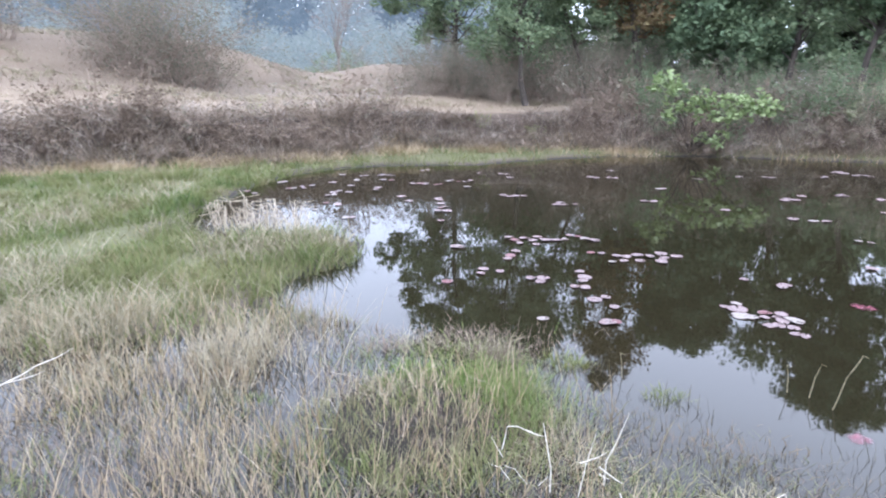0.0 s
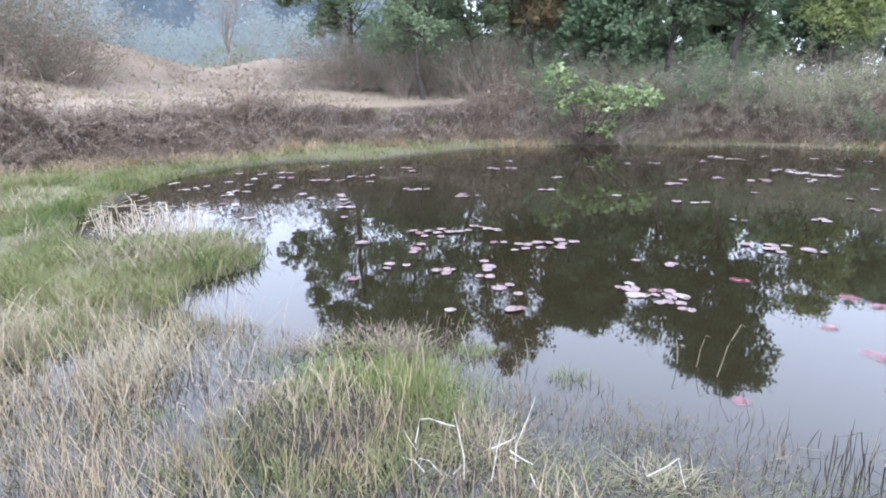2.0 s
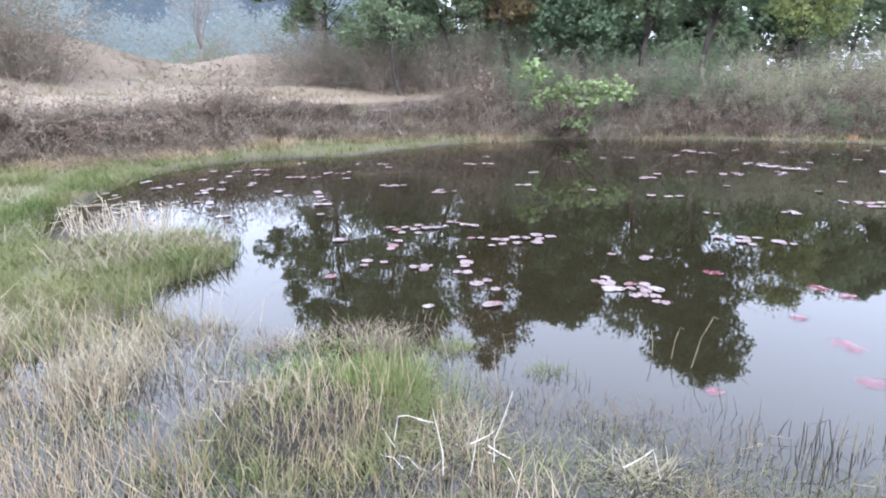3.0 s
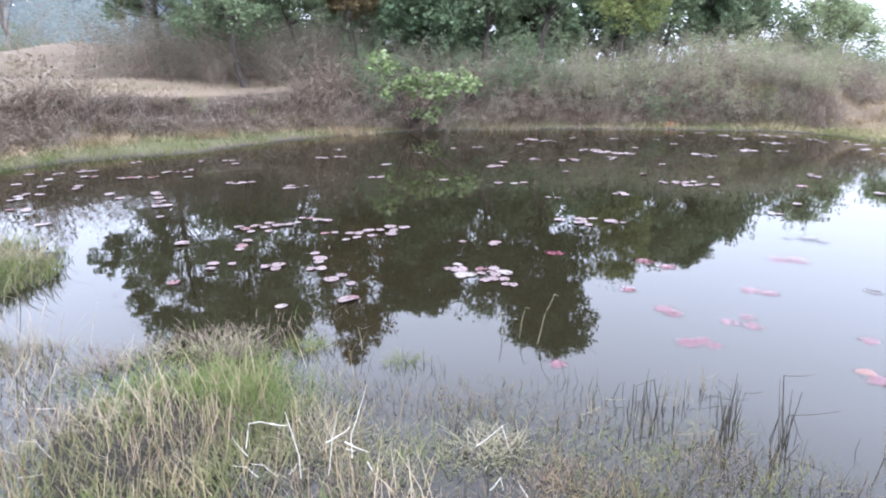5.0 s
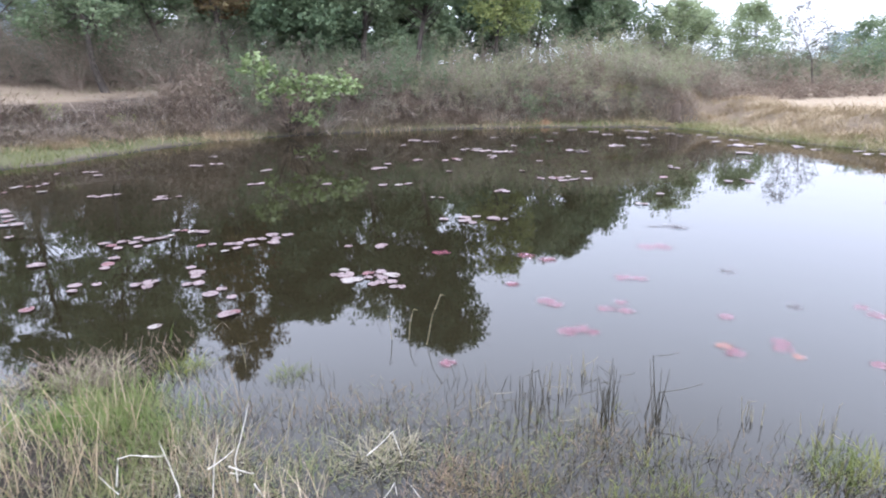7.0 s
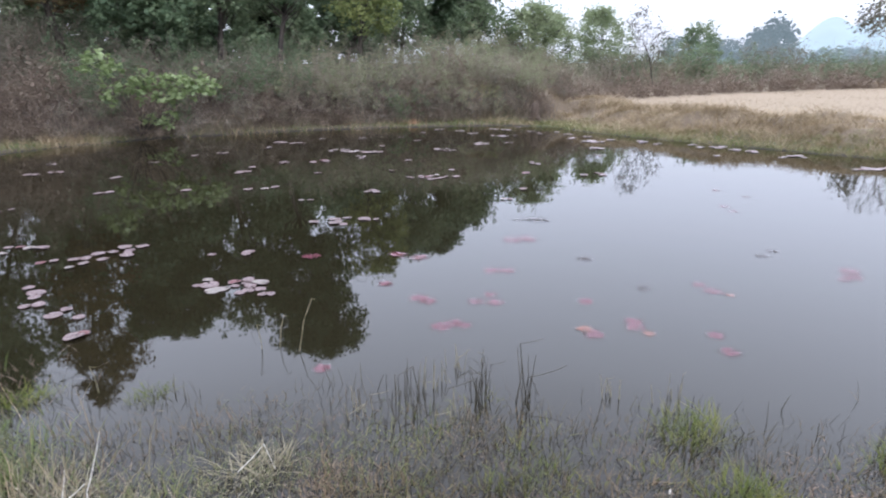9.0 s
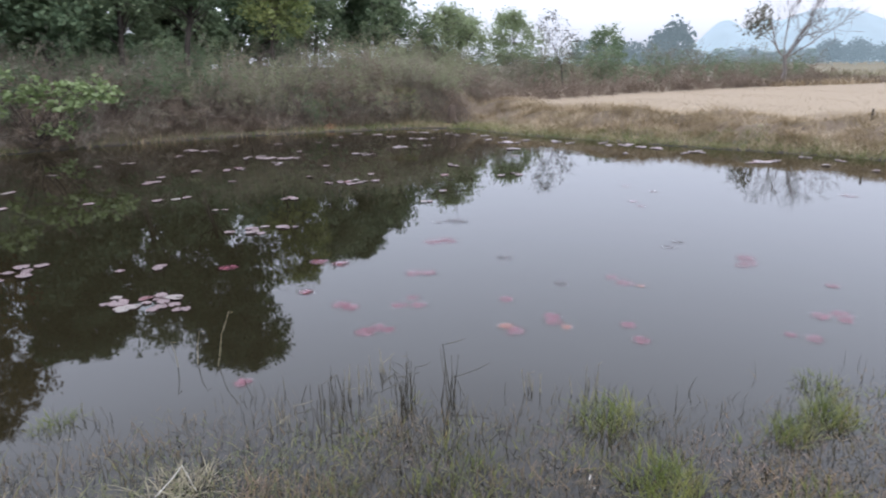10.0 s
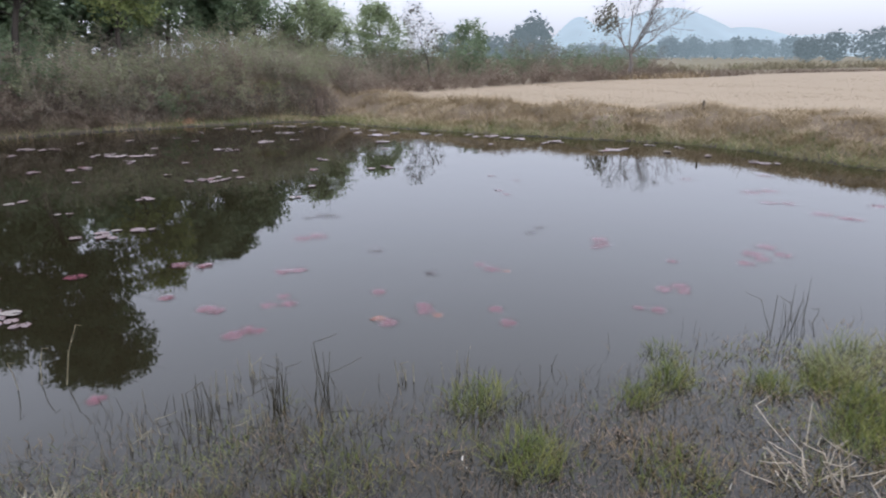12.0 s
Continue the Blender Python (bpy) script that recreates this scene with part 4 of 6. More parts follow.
for x, y, nx, ny in along([(14.4, 11.6), (15.6, 10.9), (17.2, 11.0), (20.0, 12.0)], 0.5):
    for off in (0, 0.6):
        if x < 16.5 or rng.random() < 0.35:
            put((pale_kinds + tan_kinds + grey_kinds)[int(rng.integers(10))], x + nx * off + rng.normal(0, 0.15), y + ny * off + rng.normal(0, 0.15), rng.uniform(0.42, 0.58), rng)
        else:
            put(dry_kinds[int(rng.integers(4))], x + nx * off + rng.normal(0, 0.15), y + ny * off + rng.normal(0, 0.15), 0.8, rng)
for x, y, nx, ny in along([(24, 14.0), (28, 13.0), (32, 11.0), (36, 8.0), (40, 4.5)], 1.0):
    for off in (0, 1.6):
        put((grey_kinds + green_kinds)[int(rng.integers(6))], x + nx * off + rng.normal(0, 0.3), y + ny * off + rng.normal(0, 0.3), rng.uniform(0.7, 1.1), rng)
for x, y, nx, ny in along([(35.2, 3.0), (39.6, 0.2), (43.3, -2.9), (47.5, -6.3), (60, -16)], 0.9):
    put(dry_kinds[int(rng.integers(4))], x + rng.normal(0, 0.3), y + rng.normal(0, 0.3), rng.uniform(0.5, 0.9), rng, 0.55)
for x, y, nx, ny in along([(42, 6.0), (52, -1.0), (62, -9.0)], 1.6):
    put((dry_kinds + yellow_kinds)[int(rng.integers(5))], x + rng.normal(0, 0.5), y + rng.normal(0, 0.5), rng.uniform(0.5, 0.9), rng, 0.6)


# the leaning shrub with large bright leaves over the water
def broadleaf_shrub():
    rng = np.random.default_rng(91)
    root = tagged(new("broadleaf_shrub"), "leaning shrub with large bright green leaves over the water", "shrub")
    root.location = (5.95, 15.1, 0.05)
    segs, tips = [], []
    for tx, ty, tz in ((-1.15, -0.7, 1.6), (-0.95, -0.8, 1.62), (-0.75, -0.75, 1.55), (-0.85, -0.8, 1.28), (-0.75, -0.8, 1.0), (-0.35, -1.0, 1.05), (-0.2, -1.1, 1.3), (0.0, -1.2, 1.1), (0.1, -1.2, 0.92), (0.3, -1.2, 1.28), (0.45, -1.2, 1.05), (0.7, -1.3, 1.2), (0.75, -1.3, 0.98), (1.0, -1.3, 1.15), (1.15, -1.3, 1.0), (0.2, -0.5, 0.42), (0.45, -0.5, 0.38)):
        p, q = np.array([0, 0, 0.0]), np.array([tx, ty, tz])
        last = p
        for i in range(1, 5):
            t = i / 4
            nxt = q * t + np.array([0, 0, 0.12 * math.sin(math.pi * t)]) + rng.normal(0, 0.04, 3)
            segs.append((last, nxt, 0.013 * (1.1 - t * 0.7), 0.013 * (0.85 - t * 0.7)))
            last = nxt
        for _ in range(7):
            t = last + rng.normal(0, 1, 3) * [0.14, 0.16, 0.09]
            segs.append((last, t, 0.006, 0.003))
            tips.append(t)
    v, f = tubes(segs, 5)
    part("wood", quick_mesh("wood", v, f, M_BARK, True), root)
    pick = np.array(tips)[rng.integers(0, len(tips), 1150)] + rng.normal(0, 0.05, (1150, 3))
    v, f = leaf_cards(rng, pick, 0.13, 0.15)
    part("foliage", quick_mesh("foliage", v, f, M_LEAF_BRIGHT), root)


broadleaf_shrub()

# ---- grass ----


def scatter(rng, n, lo, hi, keep):
    """Up to n random places in a box, kept with the chance that keep(x, y) gives."""
    x, y = rng.uniform(lo[0], hi[0], n), rng.uniform(lo[1], hi[1], n)
    ok = rng.random(n) < keep(x, y)
    return x[ok], y[ok]


def grass(name, label, rng, n, lo, hi, keep, height, width, mat, lean=0.5, bend=0.6, tall=None, sink=0.01):
    x, y = scatter(rng, n, lo, hi, keep)
    z = terrain(x, y) - sink
    h = rng.uniform(height[0], height[1], len(x))
    if tall is not None:
        h = h * tall(x, y)
    h = h + np.maximum(-z, 0)
    v, f = blades(rng, np.stack([x, y, z], 1), h, np.full(len(x), width), lean, bend)
    return tagged(new(name, quick_mesh(name, v, f, mat)), label, "grass", kind="stuff")


def patches(x, y, s, seed, lo=-0.2, hi=0.5):
    return ease(waves(x, y, s, seed), lo, hi)


rng = np.random.default_rng(8)
grass("meadow_grass", "rank green and yellowing grass on the wet flat", rng, 105000, (-13, 2.2), (-0.6, 13.5),
      lambda x, y: (signed(POND, x, y) > -0.12) * (signed(BASIN, x, y) < -0.35) * (0.42 + 0.58 * patches(x, y, 4.2, 1, -0.2, 0.5)) * np.clip(1.6 - np.hypot(x, y) / 16, 0.3, 1),
      (0.10, 0.30), 0.0105, M_MEADOW, 0.7, 0.9, lambda x, y: (0.4 + 0.55 * patches(x, y, 4.2, 1, -0.1, 0.6)) * (0.75 + 0.45 * patches(x, y, 1.2, 2)) * (0.3 + 0.7 * ease(-signed(BASIN, x, y), 0.3, 3.0)))
grass("meadow_straw", "long dead straw lying through the meadow grass", rng, 38000, (-9, 2.2), (-1.0, 9.5),
      lambda x, y: (signed(POND, x, y) > -0.2) * (signed(BASIN, x, y) < 0.0) * patches(x, y, 2.9, 31, -0.3, 0.6) * np.clip(1.5 - np.hypot(x, y) / 8, 0.1, 1),
      (0.12, 0.36), 0.006, M_STRAW, 0.9, 1.0)
grass("spit_grass", "short bright green grass on the spit", rng, 12000, (-3.2, 4.6), (-0.75, 8.0),
      lambda x, y: (signed(POND, x, y) > -0.1) * patches(x, y, 2.6, 4, -0.6, 0.1), (0.08, 0.2), 0.007, M_GREEN, 0.4, 0.6)
grass("shore_grass", "thin green and pale grass along the waterline", rng, 42000, (-4, 9.5), (15.5, 15.8),
      lambda x, y: (signed(POND, x, y) > -0.12) * (signed(BASIN, x, y) < -0.02) * (0.3 + 0.7 * patches(x, y, 2.2, 44)) * (1 - 0.6 * ease(x, 5.0, 6.5) * (1 - ease(x, 11.0, 12.0))), (0.05, 0.17), 0.012, M_GREEN, 0.5, 0.7)


grass("bank_turf", "short worn turf on the near bank", rng, 15000, (-6, -5), (3, 2.4),
      lambda x, y: (signed(POND, x, y) > 0.02) * (0.3 + 0.7 * patches(x, y, 1.6, 91)), (0.03, 0.1), 0.008, M_MEADOW, 0.8, 0.9)


def wet(x, y):
    return (signed(MARSH, x, y) < 0.05) * 1.0


def tangle(x, y):
    """Where the straw stands thickest in the wet foreground."""
    return np.clip(hump(x, y, -0.3, 2.75, 0.5, 0.5) + hump(x, y, 0.15, 2.4, 0.45, 0.22) + 0.8 * hump(x, y, -1.3, 4.3, 0.7, 0.3) + 0.7 * hump(x, y, 0.45, 2.8, 0.3, 0.4), 0, 1)


def leftish(x, y):
    return ease(-(x + 0.25 * (y - 2)), -1.3, -0.5)


grass("marsh_grass", "pale half-dry grass standing in shallow water", rng, 90000, (-3.6, 1.4), (1.8, 5.0),
      lambda x, y: wet(x, y) * leftish(x, y) * (0.12 + 0.35 * tangle(x, y)) * patches(x, y, 4.5, 6, -0.4, 0.5) * (1 - 0.8 * hump(x, y, 0.0, 3.8, 1.0, 0.4)), (0.04, 0.14), 0.004, M_MARSH, 0.7, 0.5)
grass("sodden_litter", "brown sodden litter matted in the shallows", rng, 38000, (-3.2, 1.6), (1.0, 4.8),
      lambda x, y: wet(x, y) * leftish(x, y) * (0.15 + 0.85 * patches(x, y, 3.8, 81, -0.2, 0.6)), (0.01, 0.07), 0.0045, M_LITTER, 0.8, 0.6)
grass("straw_stems", "thin bleached stems standing in the shallows", rng, 14000, (-3.6, 1.6), (0.9, 5.2),
      lambda x, y: wet(x, y) * leftish(x, y) * (0.3 + 0.7 * patches(x, y, 2.6, 61)) * (1 - np.clip(1.5 * hump(x, y, 0.0, 3.7, 1.0, 0.55), 0, 1)), (0.06, 0.3), 0.0036, M_BANK_STRAW, 0.55, 0.3)
grass("standing_straw", "tall bleached straw standing thick between meadow and water", rng, 8500, (-4.2, 2.4), (-0.6, 5.4),
      lambda x, y: np.clip(hump(x, y, -1.9, 3.8, 0.9, 0.42) + 0.45 * hump(x, y, -3.2, 3.8, 0.9, 0.6) + 0.8 * hump(x, y, -1.15, 3.5, 0.35, 0.55), 0, 1) * (0.15 + 0.85 * patches(x, y, 4.0, 63)), (0.14, 0.36), 0.005, M_STRAW, 0.6, 0.6)
grass("clump_grass", "thick fresh green grass in front of the pond", rng, 34000, (-0.9, 2.2), (1.2, 4.0),
      lambda x, y: np.clip(hump(x, y, 0.02, 3.35, 0.36, 0.3) + 0.8 * hump(x, y, 0.35, 3.0, 0.25, 0.3), 0, 1) * (0.3 + 0.7 * patches(x, y, 5.0, 22)), (0.04, 0.12), 0.004, M_FRESH, 0.9, 0.9)
grass("clump_litter", "brown broken litter at the far rim of the green clump", rng, 26000, (-1.0, 3.2), (1.2, 4.2),
      lambda x, y: np.clip(hump(x, y, -0.1, 3.78, 0.45, 0.16) + 0.8 * hump(x, y, 0.45, 3.6, 0.3, 0.2), 0, 1) * (0.25 + 0.75 * patches(x, y, 5.5, 25)), (0.02, 0.09), 0.0045, M_LITTER, 1.0, 0.8)
grass("shallow_green_grass", "low olive-green grass matted in the shallows", rng, 26000, (0.3, 0.9), (2.2, 3.0),
      lambda x, y: wet(x, y) * np.clip(hump(x, y, 0.85, 2.25, 0.5, 0.4) + 0.8 * hump(x, y, 1.45, 1.75, 0.4, 0.3), 0, 1) * patches(x, y, 4.6, 23, -0.3, 0.5), (0.015, 0.06), 0.004, M_GREEN, 0.9, 0.8)
grass("marsh_tuft_grass", "thin muddy grass matted in the shallows", rng, 95000, (0.6, -2.0), (5.2, 3.6),
      lambda x, y: wet(x, y) * (1 - leftish(x, y)) * (0.06 + 0.94 * np.maximum(patches(x, y, 5.2, 7, -0.1, 0.6), 0.75 * hump(x, y, 2.8, -0.7, 0.8, 0.6))) * ease(-signed(MARSH, x, y), 0.0, 0.9), (0.012, 0.06), 0.0048, M_MUDGRASS, 1.0, 0.8)
grass("drowned_litter", "reddish brown rotting stems matted in the shallows", rng, 46000, (1.0, -1.8), (4.6, 2.6),
      lambda x, y: wet(x, y) * (1 - leftish(x, y)) * (0.08 + 0.92 * np.maximum(patches(x, y, 6.0, 83, -0.1, 0.6), 0.75 * hump(x, y, 2.8, -0.7, 0.8, 0.6))) * ease(-signed(MARSH, x, y), 0.05, 0.8), (0.006, 0.035), 0.0055, M_LITTER_DARK, 1.2, 0.6)
grass("shallow_sedge", "short olive-brown sedge standing in the shallows", rng, 24000, (0.3, 0.0), (3.6, 3.7),
      lambda x, y: wet(x, y) * (0.2 + 0.8 * patches(x, y, 4.4, 85, -0.3, 0.5)) * ease(-signed(MARSH, x, y), 0.02, 0.5), (0.02, 0.08), 0.0034, M_SEDGE, 0.5, 0.4)
grass("marsh_stems", "dark thin stems standing in the water", rng, 8000, (0.2, -2.0), (5.2, 4.0),
      lambda x, y: wet(x, y) * (0.2 + 0.8 * patches(x, y, 3.4, 9)) * (1 - 0.9 * leftish(x, y)) * (1 - 0.7 * ease(x, 3.2, 4.0)), (0.02, 0.13), 0.004, M_STEM, 0.35, 0.2)
grass("toe_straw", "pale dead grass at the foot of the scrub bank", rng, 120000, (-9, 9), (15.5, 16),
      lambda x, y: (signed(BASIN, x, y) < 0.33) * ease(signed(BASIN, x, y), -1.1, -0.35) * (1 - np.clip(rightward(x, y), 0, 1)) * (0.2 + 0.8 * patches(x, y, 1.8, 41)) * (1 - 0.85 * ease(x, 4.0, 6.0)), (0.1, 0.28), 0.01, M_BANK_STRAW, 0.8, 0.9)
grass("field_shore_grass", "low olive grass along the foot of the field bank", rng, 60000, (10.5, -9), (15.5, 10),
      lambda x, y: (signed(POND, x, y) > -0.1) * (signed(POND, x, y) < 0.9) * (x > 10.5), (0.05, 0.16), 0.01, M_BANK_GREEN, 0.7, 0.9)
grass("bund_weeds", "low brown weeds along the bund beyond the field", rng, 90000, (31, -20), (66, 7),
      lambda x, y: (np.abs(y + 0.766 * (x - 35.2) - 3.2) < 1.1) * (0.25 + 0.75 * patches(x, y, 0.6, 91, -0.5, 0.3)), (0.15, 0.5), 0.045, M_LEAF_BROWN, 0.8, 0.7,
      lambda x, y: 1 - 0.6 * ease(x, 36, 48))
grass("bund_straw", "pale straw along the bund beyond the field", rng, 60000, (31, -20), (66, 7),
      lambda x, y: (np.abs(y + 0.766 * (x - 35.2) - 2.6) < 1.3) * patches(x, y, 0.5, 92, -0.3, 0.5), (0.15, 0.4), 0.04, M_BANK_STRAW, 0.8, 0.7)
grass("second_bund_weeds", "dull brown weeds along a second bund in the fields", rng, 90000, (40, -30), (82, 10),
      lambda x, y: (np.abs(y + 0.75 * (x - 42.0) - 7.0) < 1.2) * (0.3 + 0.7 * patches(x, y, 0.4, 93, -0.5, 0.3)), (0.3, 0.8), 0.07, M_STRAW, 0.8, 0.7)
grass("bank_weeds", "dead brown weeds and fallen twigs all over the scrub bank", rng, 330000, (-14, 7), (16, 17.5),
      lambda x, y: (signed(BASIN, x, y) > -0.1) * (signed(BASIN, x, y) < 0.85 + 0.25 * (x < -1.2) + 1.0 * (x > 3.5)) * (0.2 + 0.8 * patches(x, y, 2.4, 51, -0.2, 0.5)) * (1 - np.clip(rightward(x, y), 0, 1)), (0.12, 0.4), 0.011, M_LEAF_BROWN, 1.0, 0.8)
grass("bank_pale_stems", "pale arching dead stems over the scrub bank", rng, 60000, (-14, 7), (8, 17.5),
      lambda x, y: (signed(BASIN, x, y) > 0.0) * (signed(BASIN, x, y) < 0.75 + 0.25 * (x < -1.2)) * (0.2 + 0.8 * patches(x, y, 2.0, 98, -0.2, 0.5)) * (1 - np.clip(rightward(x, y), 0, 1)), (0.25, 0.6), 0.011, M_PALE_TWIG, 0.9, 1.1)
grass("bank_straw", "dry straw-coloured grass hanging over the field bank", rng, 90000, (11, -9), (19.5, 13),
      lambda x, y: (signed(POND, x, y) > 0.1) * (signed(BASIN, x, y) < 2.2) * np.clip(rightward(x, y) + 0.9 * (x > 10.5) * (y < 9.4) + (x > 14.0) * (y < 12.5), 0, 1) * (0.6 + 0.4 * patches(x, y, 2.4, 10)), (0.08, 0.24), 0.0115, M_BANK_STRAW, 1.2, 1.4,
      lambda x, y: 0.6 + 0.7 * patches(x, y, 1.7, 12))
grass("field_stubble", "short pale rice stubble in the dry paddy", rng, 70000, (13, -16), (40, 12),
      lambda x, y: (signed(BASIN, x, y) > 2.0) * rightward(x, y) * (0.35 + 0.65 * patches(x, y, 0.8, 19)) * np.clip(1.7 - np.hypot(x, y) / 25, 0.25, 1), (0.02, 0.06), 0.012, M_FIELD_STUBBLE, 0.8, 0.5)
grass("dry_field_grass", "short dry grass on the mounds and the strip behind the bank", rng, 60000, (-18, 12), (7, 30),
      lambda x, y: (signed(BASIN, x, y) > 1.4) * (0.25 + 0.75 * patches(x, y, 0.9, 13)), (0.04, 0.12), 0.016, M_STUBBLE, 0.6, 0.6)


def tussocks(name, label, rng, places, r, h, mat, width):
    """Many small hummocks of dry grass, joined."""
    pts = []
    for x, y in places:
        n = 26
        a, d = rng.uniform(0, 6.283, n), r * rng.uniform(0.5, 1.3) * np.sqrt(rng.random(n))
        pts.append(np.stack([x + np.cos(a) * d, y + np.sin(a) * d], 1))
    pts = np.concatenate(pts)
    base = np.column_stack([pts, terrain(pts[:, 0], pts[:, 1]) - 0.01])
    v, f = blades(rng, base, rng.uniform(0.4, 1, len(pts)) * h, np.full(len(pts), width), 0.8, 0.8)
    return tagged(new(name, quick_mesh(name, v, f, mat)), label, "grass", kind="stuff")


def hummocks(name, label, rng, places, r, h, n, mat, width):
    """Low clumps of blades that spread from their middle, joined."""
    base, head, high = [], [], []
    for x, y in places:
        m = int(n * rng.uniform(0.5, 1.2))
        s = rng.uniform(0.55, 1.25)
        a, d = rng.uniform(0, 6.283, m), r * s * np.sqrt(rng.random(m))
        base.append(np.stack([x + np.cos(a) * d * 1.2, y + np.sin(a) * d], 1))
        head.append(a + rng.uniform(-0.5, 0.5))
        high.append(h * s * rng.uniform(0.35, 1, m) * (1.1 - 0.5 * d / (r * s)))
    base = np.concatenate(base)
    z = terrain(base[:, 0], base[:, 1]) - 0.01
    v, f = blades(rng, np.column_stack([base, z]), np.concatenate(high) + np.maximum(-z, 0), np.full(len(base), width), 0.7, 0.8, np.concatenate(head))
    return tagged(new(name, quick_mesh(name, v, f, mat)), label, "grass", kind="stuff")


def near_marsh(x, y):
    return wet(x, y) * leftish(x, y) * ease(-signed(MARSH, x, y), 0.1, 0.5)


x, y = scatter(rng, 420, (-3.2, 1.7), (1.7, 4.6), lambda x, y: near_marsh(x, y) * (0.06 + 0.9 * tangle(x, y)) * (1 - 0.85 * hump(x, y, 0.08, 3.25, 0.5, 0.4)))
hummocks("straw_hummocks", "yellowing grass hummocks in the wet foreground", rng, list(zip(x, y)), 0.12, 0.16, 80, M_MARSH, 0.0045)
x, y = scatter(rng, 130, (-3.2, 1.7), (1.7, 4.6), lambda x, y: near_marsh(x, y) * (0.1 + 0.9 * tangle(x, y)) * (1 - 0.9 * hump(x, y, 0.08, 3.25, 0.5, 0.4)))
hummocks("bleached_hummocks", "bleached straw hummocks in the wet foreground", rng, list(zip(x, y)), 0.11, 0.15, 70, M_BANK_STRAW, 0.0045)
x, y = scatter(rng, 330, (-3.2, 1.9), (1.7, 4.6), lambda x, y: near_marsh(x, y) * (0.05 + 0.5 * hump(x, y, 0.1, 3.2, 0.4, 0.45) + 0.25 * patches(x, y, 1.5, 72, 0.1, 0.6)))
hummocks("green_hummocks", "fresh green hummocks in the wet foreground", rng, list(zip(x, y)), 0.14, 0.1, 130, M_FRESH, 0.0042)
x, y = scatter(rng, 500, (-9, 4.5), (-0.9, 12.5), lambda x, y: (signed(POND, x, y) > 0.05) * (signed(BASIN, x, y) < -0.1) * patches(x, y, 1.1, 73, -0.4, 0.3))
hummocks("meadow_hummocks", "rank tussocks in the meadow grass", rng, list(zip(x, y)), 0.22, 0.3, 60, M_MEADOW, 0.008)
x, y = scatter(rng, 1900, (-19, 15), (6, 29), lambda x, y: (signed(BASIN, x, y) > 2.6) * 0.8 * patches(x, y, 0.7, 33, -0.4, 0.4))
tussocks("mound_tussocks", "scattered tussocks of dead grass on the mounds", rng, list(zip(x, y)), 0.2, 0.17, M_STRAW, 0.014)
x, y = scatter(rng, 1500, (11.8, -8), (18, 10), lambda x, y: (signed(BASIN, x, y) > 0.25) * (signed(BASIN, x, y) < 1.9) * (x > 11.8) * 0.9)
hummocks("bank_tussocks", "hummocks of dead straw over the field bank", rng, list(zip(x, y)), 0.2, 0.27, 60, M_BANK_STRAW, 0.011)
x, y = scatter(rng, 420, (11.8, -8), (16, 10), lambda x, y: (signed(POND, x, y) > 0.1) * (signed(BASIN, x, y) < 0.7) * 0.8)
hummocks("bank_green_tussocks", "olive grass hummocks low on the field bank", rng, list(zip(x, y)), 0.2, 0.16, 60, M_BANK_GREEN, 0.01)


def tuft(name, x, y, n, r, h, mat, label, seed, width=0.006, bend=0.5, lean=0.5):
    rng = np.random.default_rng(seed)
    a, d = rng.uniform(0, 6.283, n), r * np.sqrt(rng.random(n))
    px, py = x + np.cos(a) * d, y + np.sin(a) * d * 0.8
    pz = terrain(px, py) - 0.01
    v, f = blades(rng, np.stack([px, py, pz], 1), rng.uniform(0.4, 1.0, n) * h + np.maximum(-pz, 0), np.full(n, width), lean, bend)
    v -= np.array([x, y, 0])
    ob = tagged(new(name, quick_mesh(name, v, f, mat)), label, "grass tuft", group="grass tufts in the shallows")
    ob.location = (x, y, 0)
    return ob


for k, (x, y, n, r, h) in enumerate(((0.75, 3.47, 170, 0.10, 0.09), (1.22, 3.05, 120, 0.1, 0.06), (2.82, 0.86, 220, 0.16, 0.12), (3.45, -0.02, 200, 0.12, 0.11), (3.25, 0.1, 120, 0.09, 0.08), (2.45, 0.48, 300, 0.17, 0.12),
                                     (3.6, -0.5, 160, 0.12, 0.11), (3.9, -0.8, 180, 0.15, 0.14), (3.5, -0.95, 260, 0.2, 0.16), (3.2, -0.85, 180, 0.16, 0.13), (3.7, -0.75, 120, 0.1, 0.1), (3.75, 0.05, 120, 0.14, 0.08), (2.0, 1.2, 160, 0.2, 0.08), (3.14, 0.13, 90, 0.09, 0.09), (1.94, 1.72, 60, 0.08, 0.06), (2.6, -0.1, 160, 0.2, 0.09), (4.05, -1.0, 300, 0.3, 0.16), (4.2, -1.4, 300, 0.35, 0.17))):
    if x > 3.8 and y < -0.7:
        tuft("grass_tuft", x, y, n * 2, r * 1.15, h * 0.9, M_BANK_GREEN, "olive and yellowing grass tuft in shallow water", 200 + k, 0.0045, 0.8, 0.7)
    else:
        tuft("grass_tuft", x, y, int(n * 1.7), r * 1.12, h * 0.95, M_TUFT, "yellowish green grass tuft in shallow water", 200 + k, 0.0042, 0.7, 0.65)
for k, (x, y, n, r, h) in enumerate(((1.28, 2.1, 260, 0.13, 0.1), (0.55, 2.5, 240, 0.2, 0.13), (0.3, 3.68, 150, 0.16, 0.12), (-0.15, 3.75, 150, 0.2, 0.11), (-0.3, 3.1, 260, 0.25, 0.12), (-1.3, 3.6, 260, 0.3, 0.22), (-2.0, 3.2, 260, 0.3, 0.22))):
    tuft("straw_tuft", x, y, n, r, h, M_STRAW, "dry straw-coloured grass tuft at the water's edge", 230 + k, 0.0048, 1.1, 0.8)


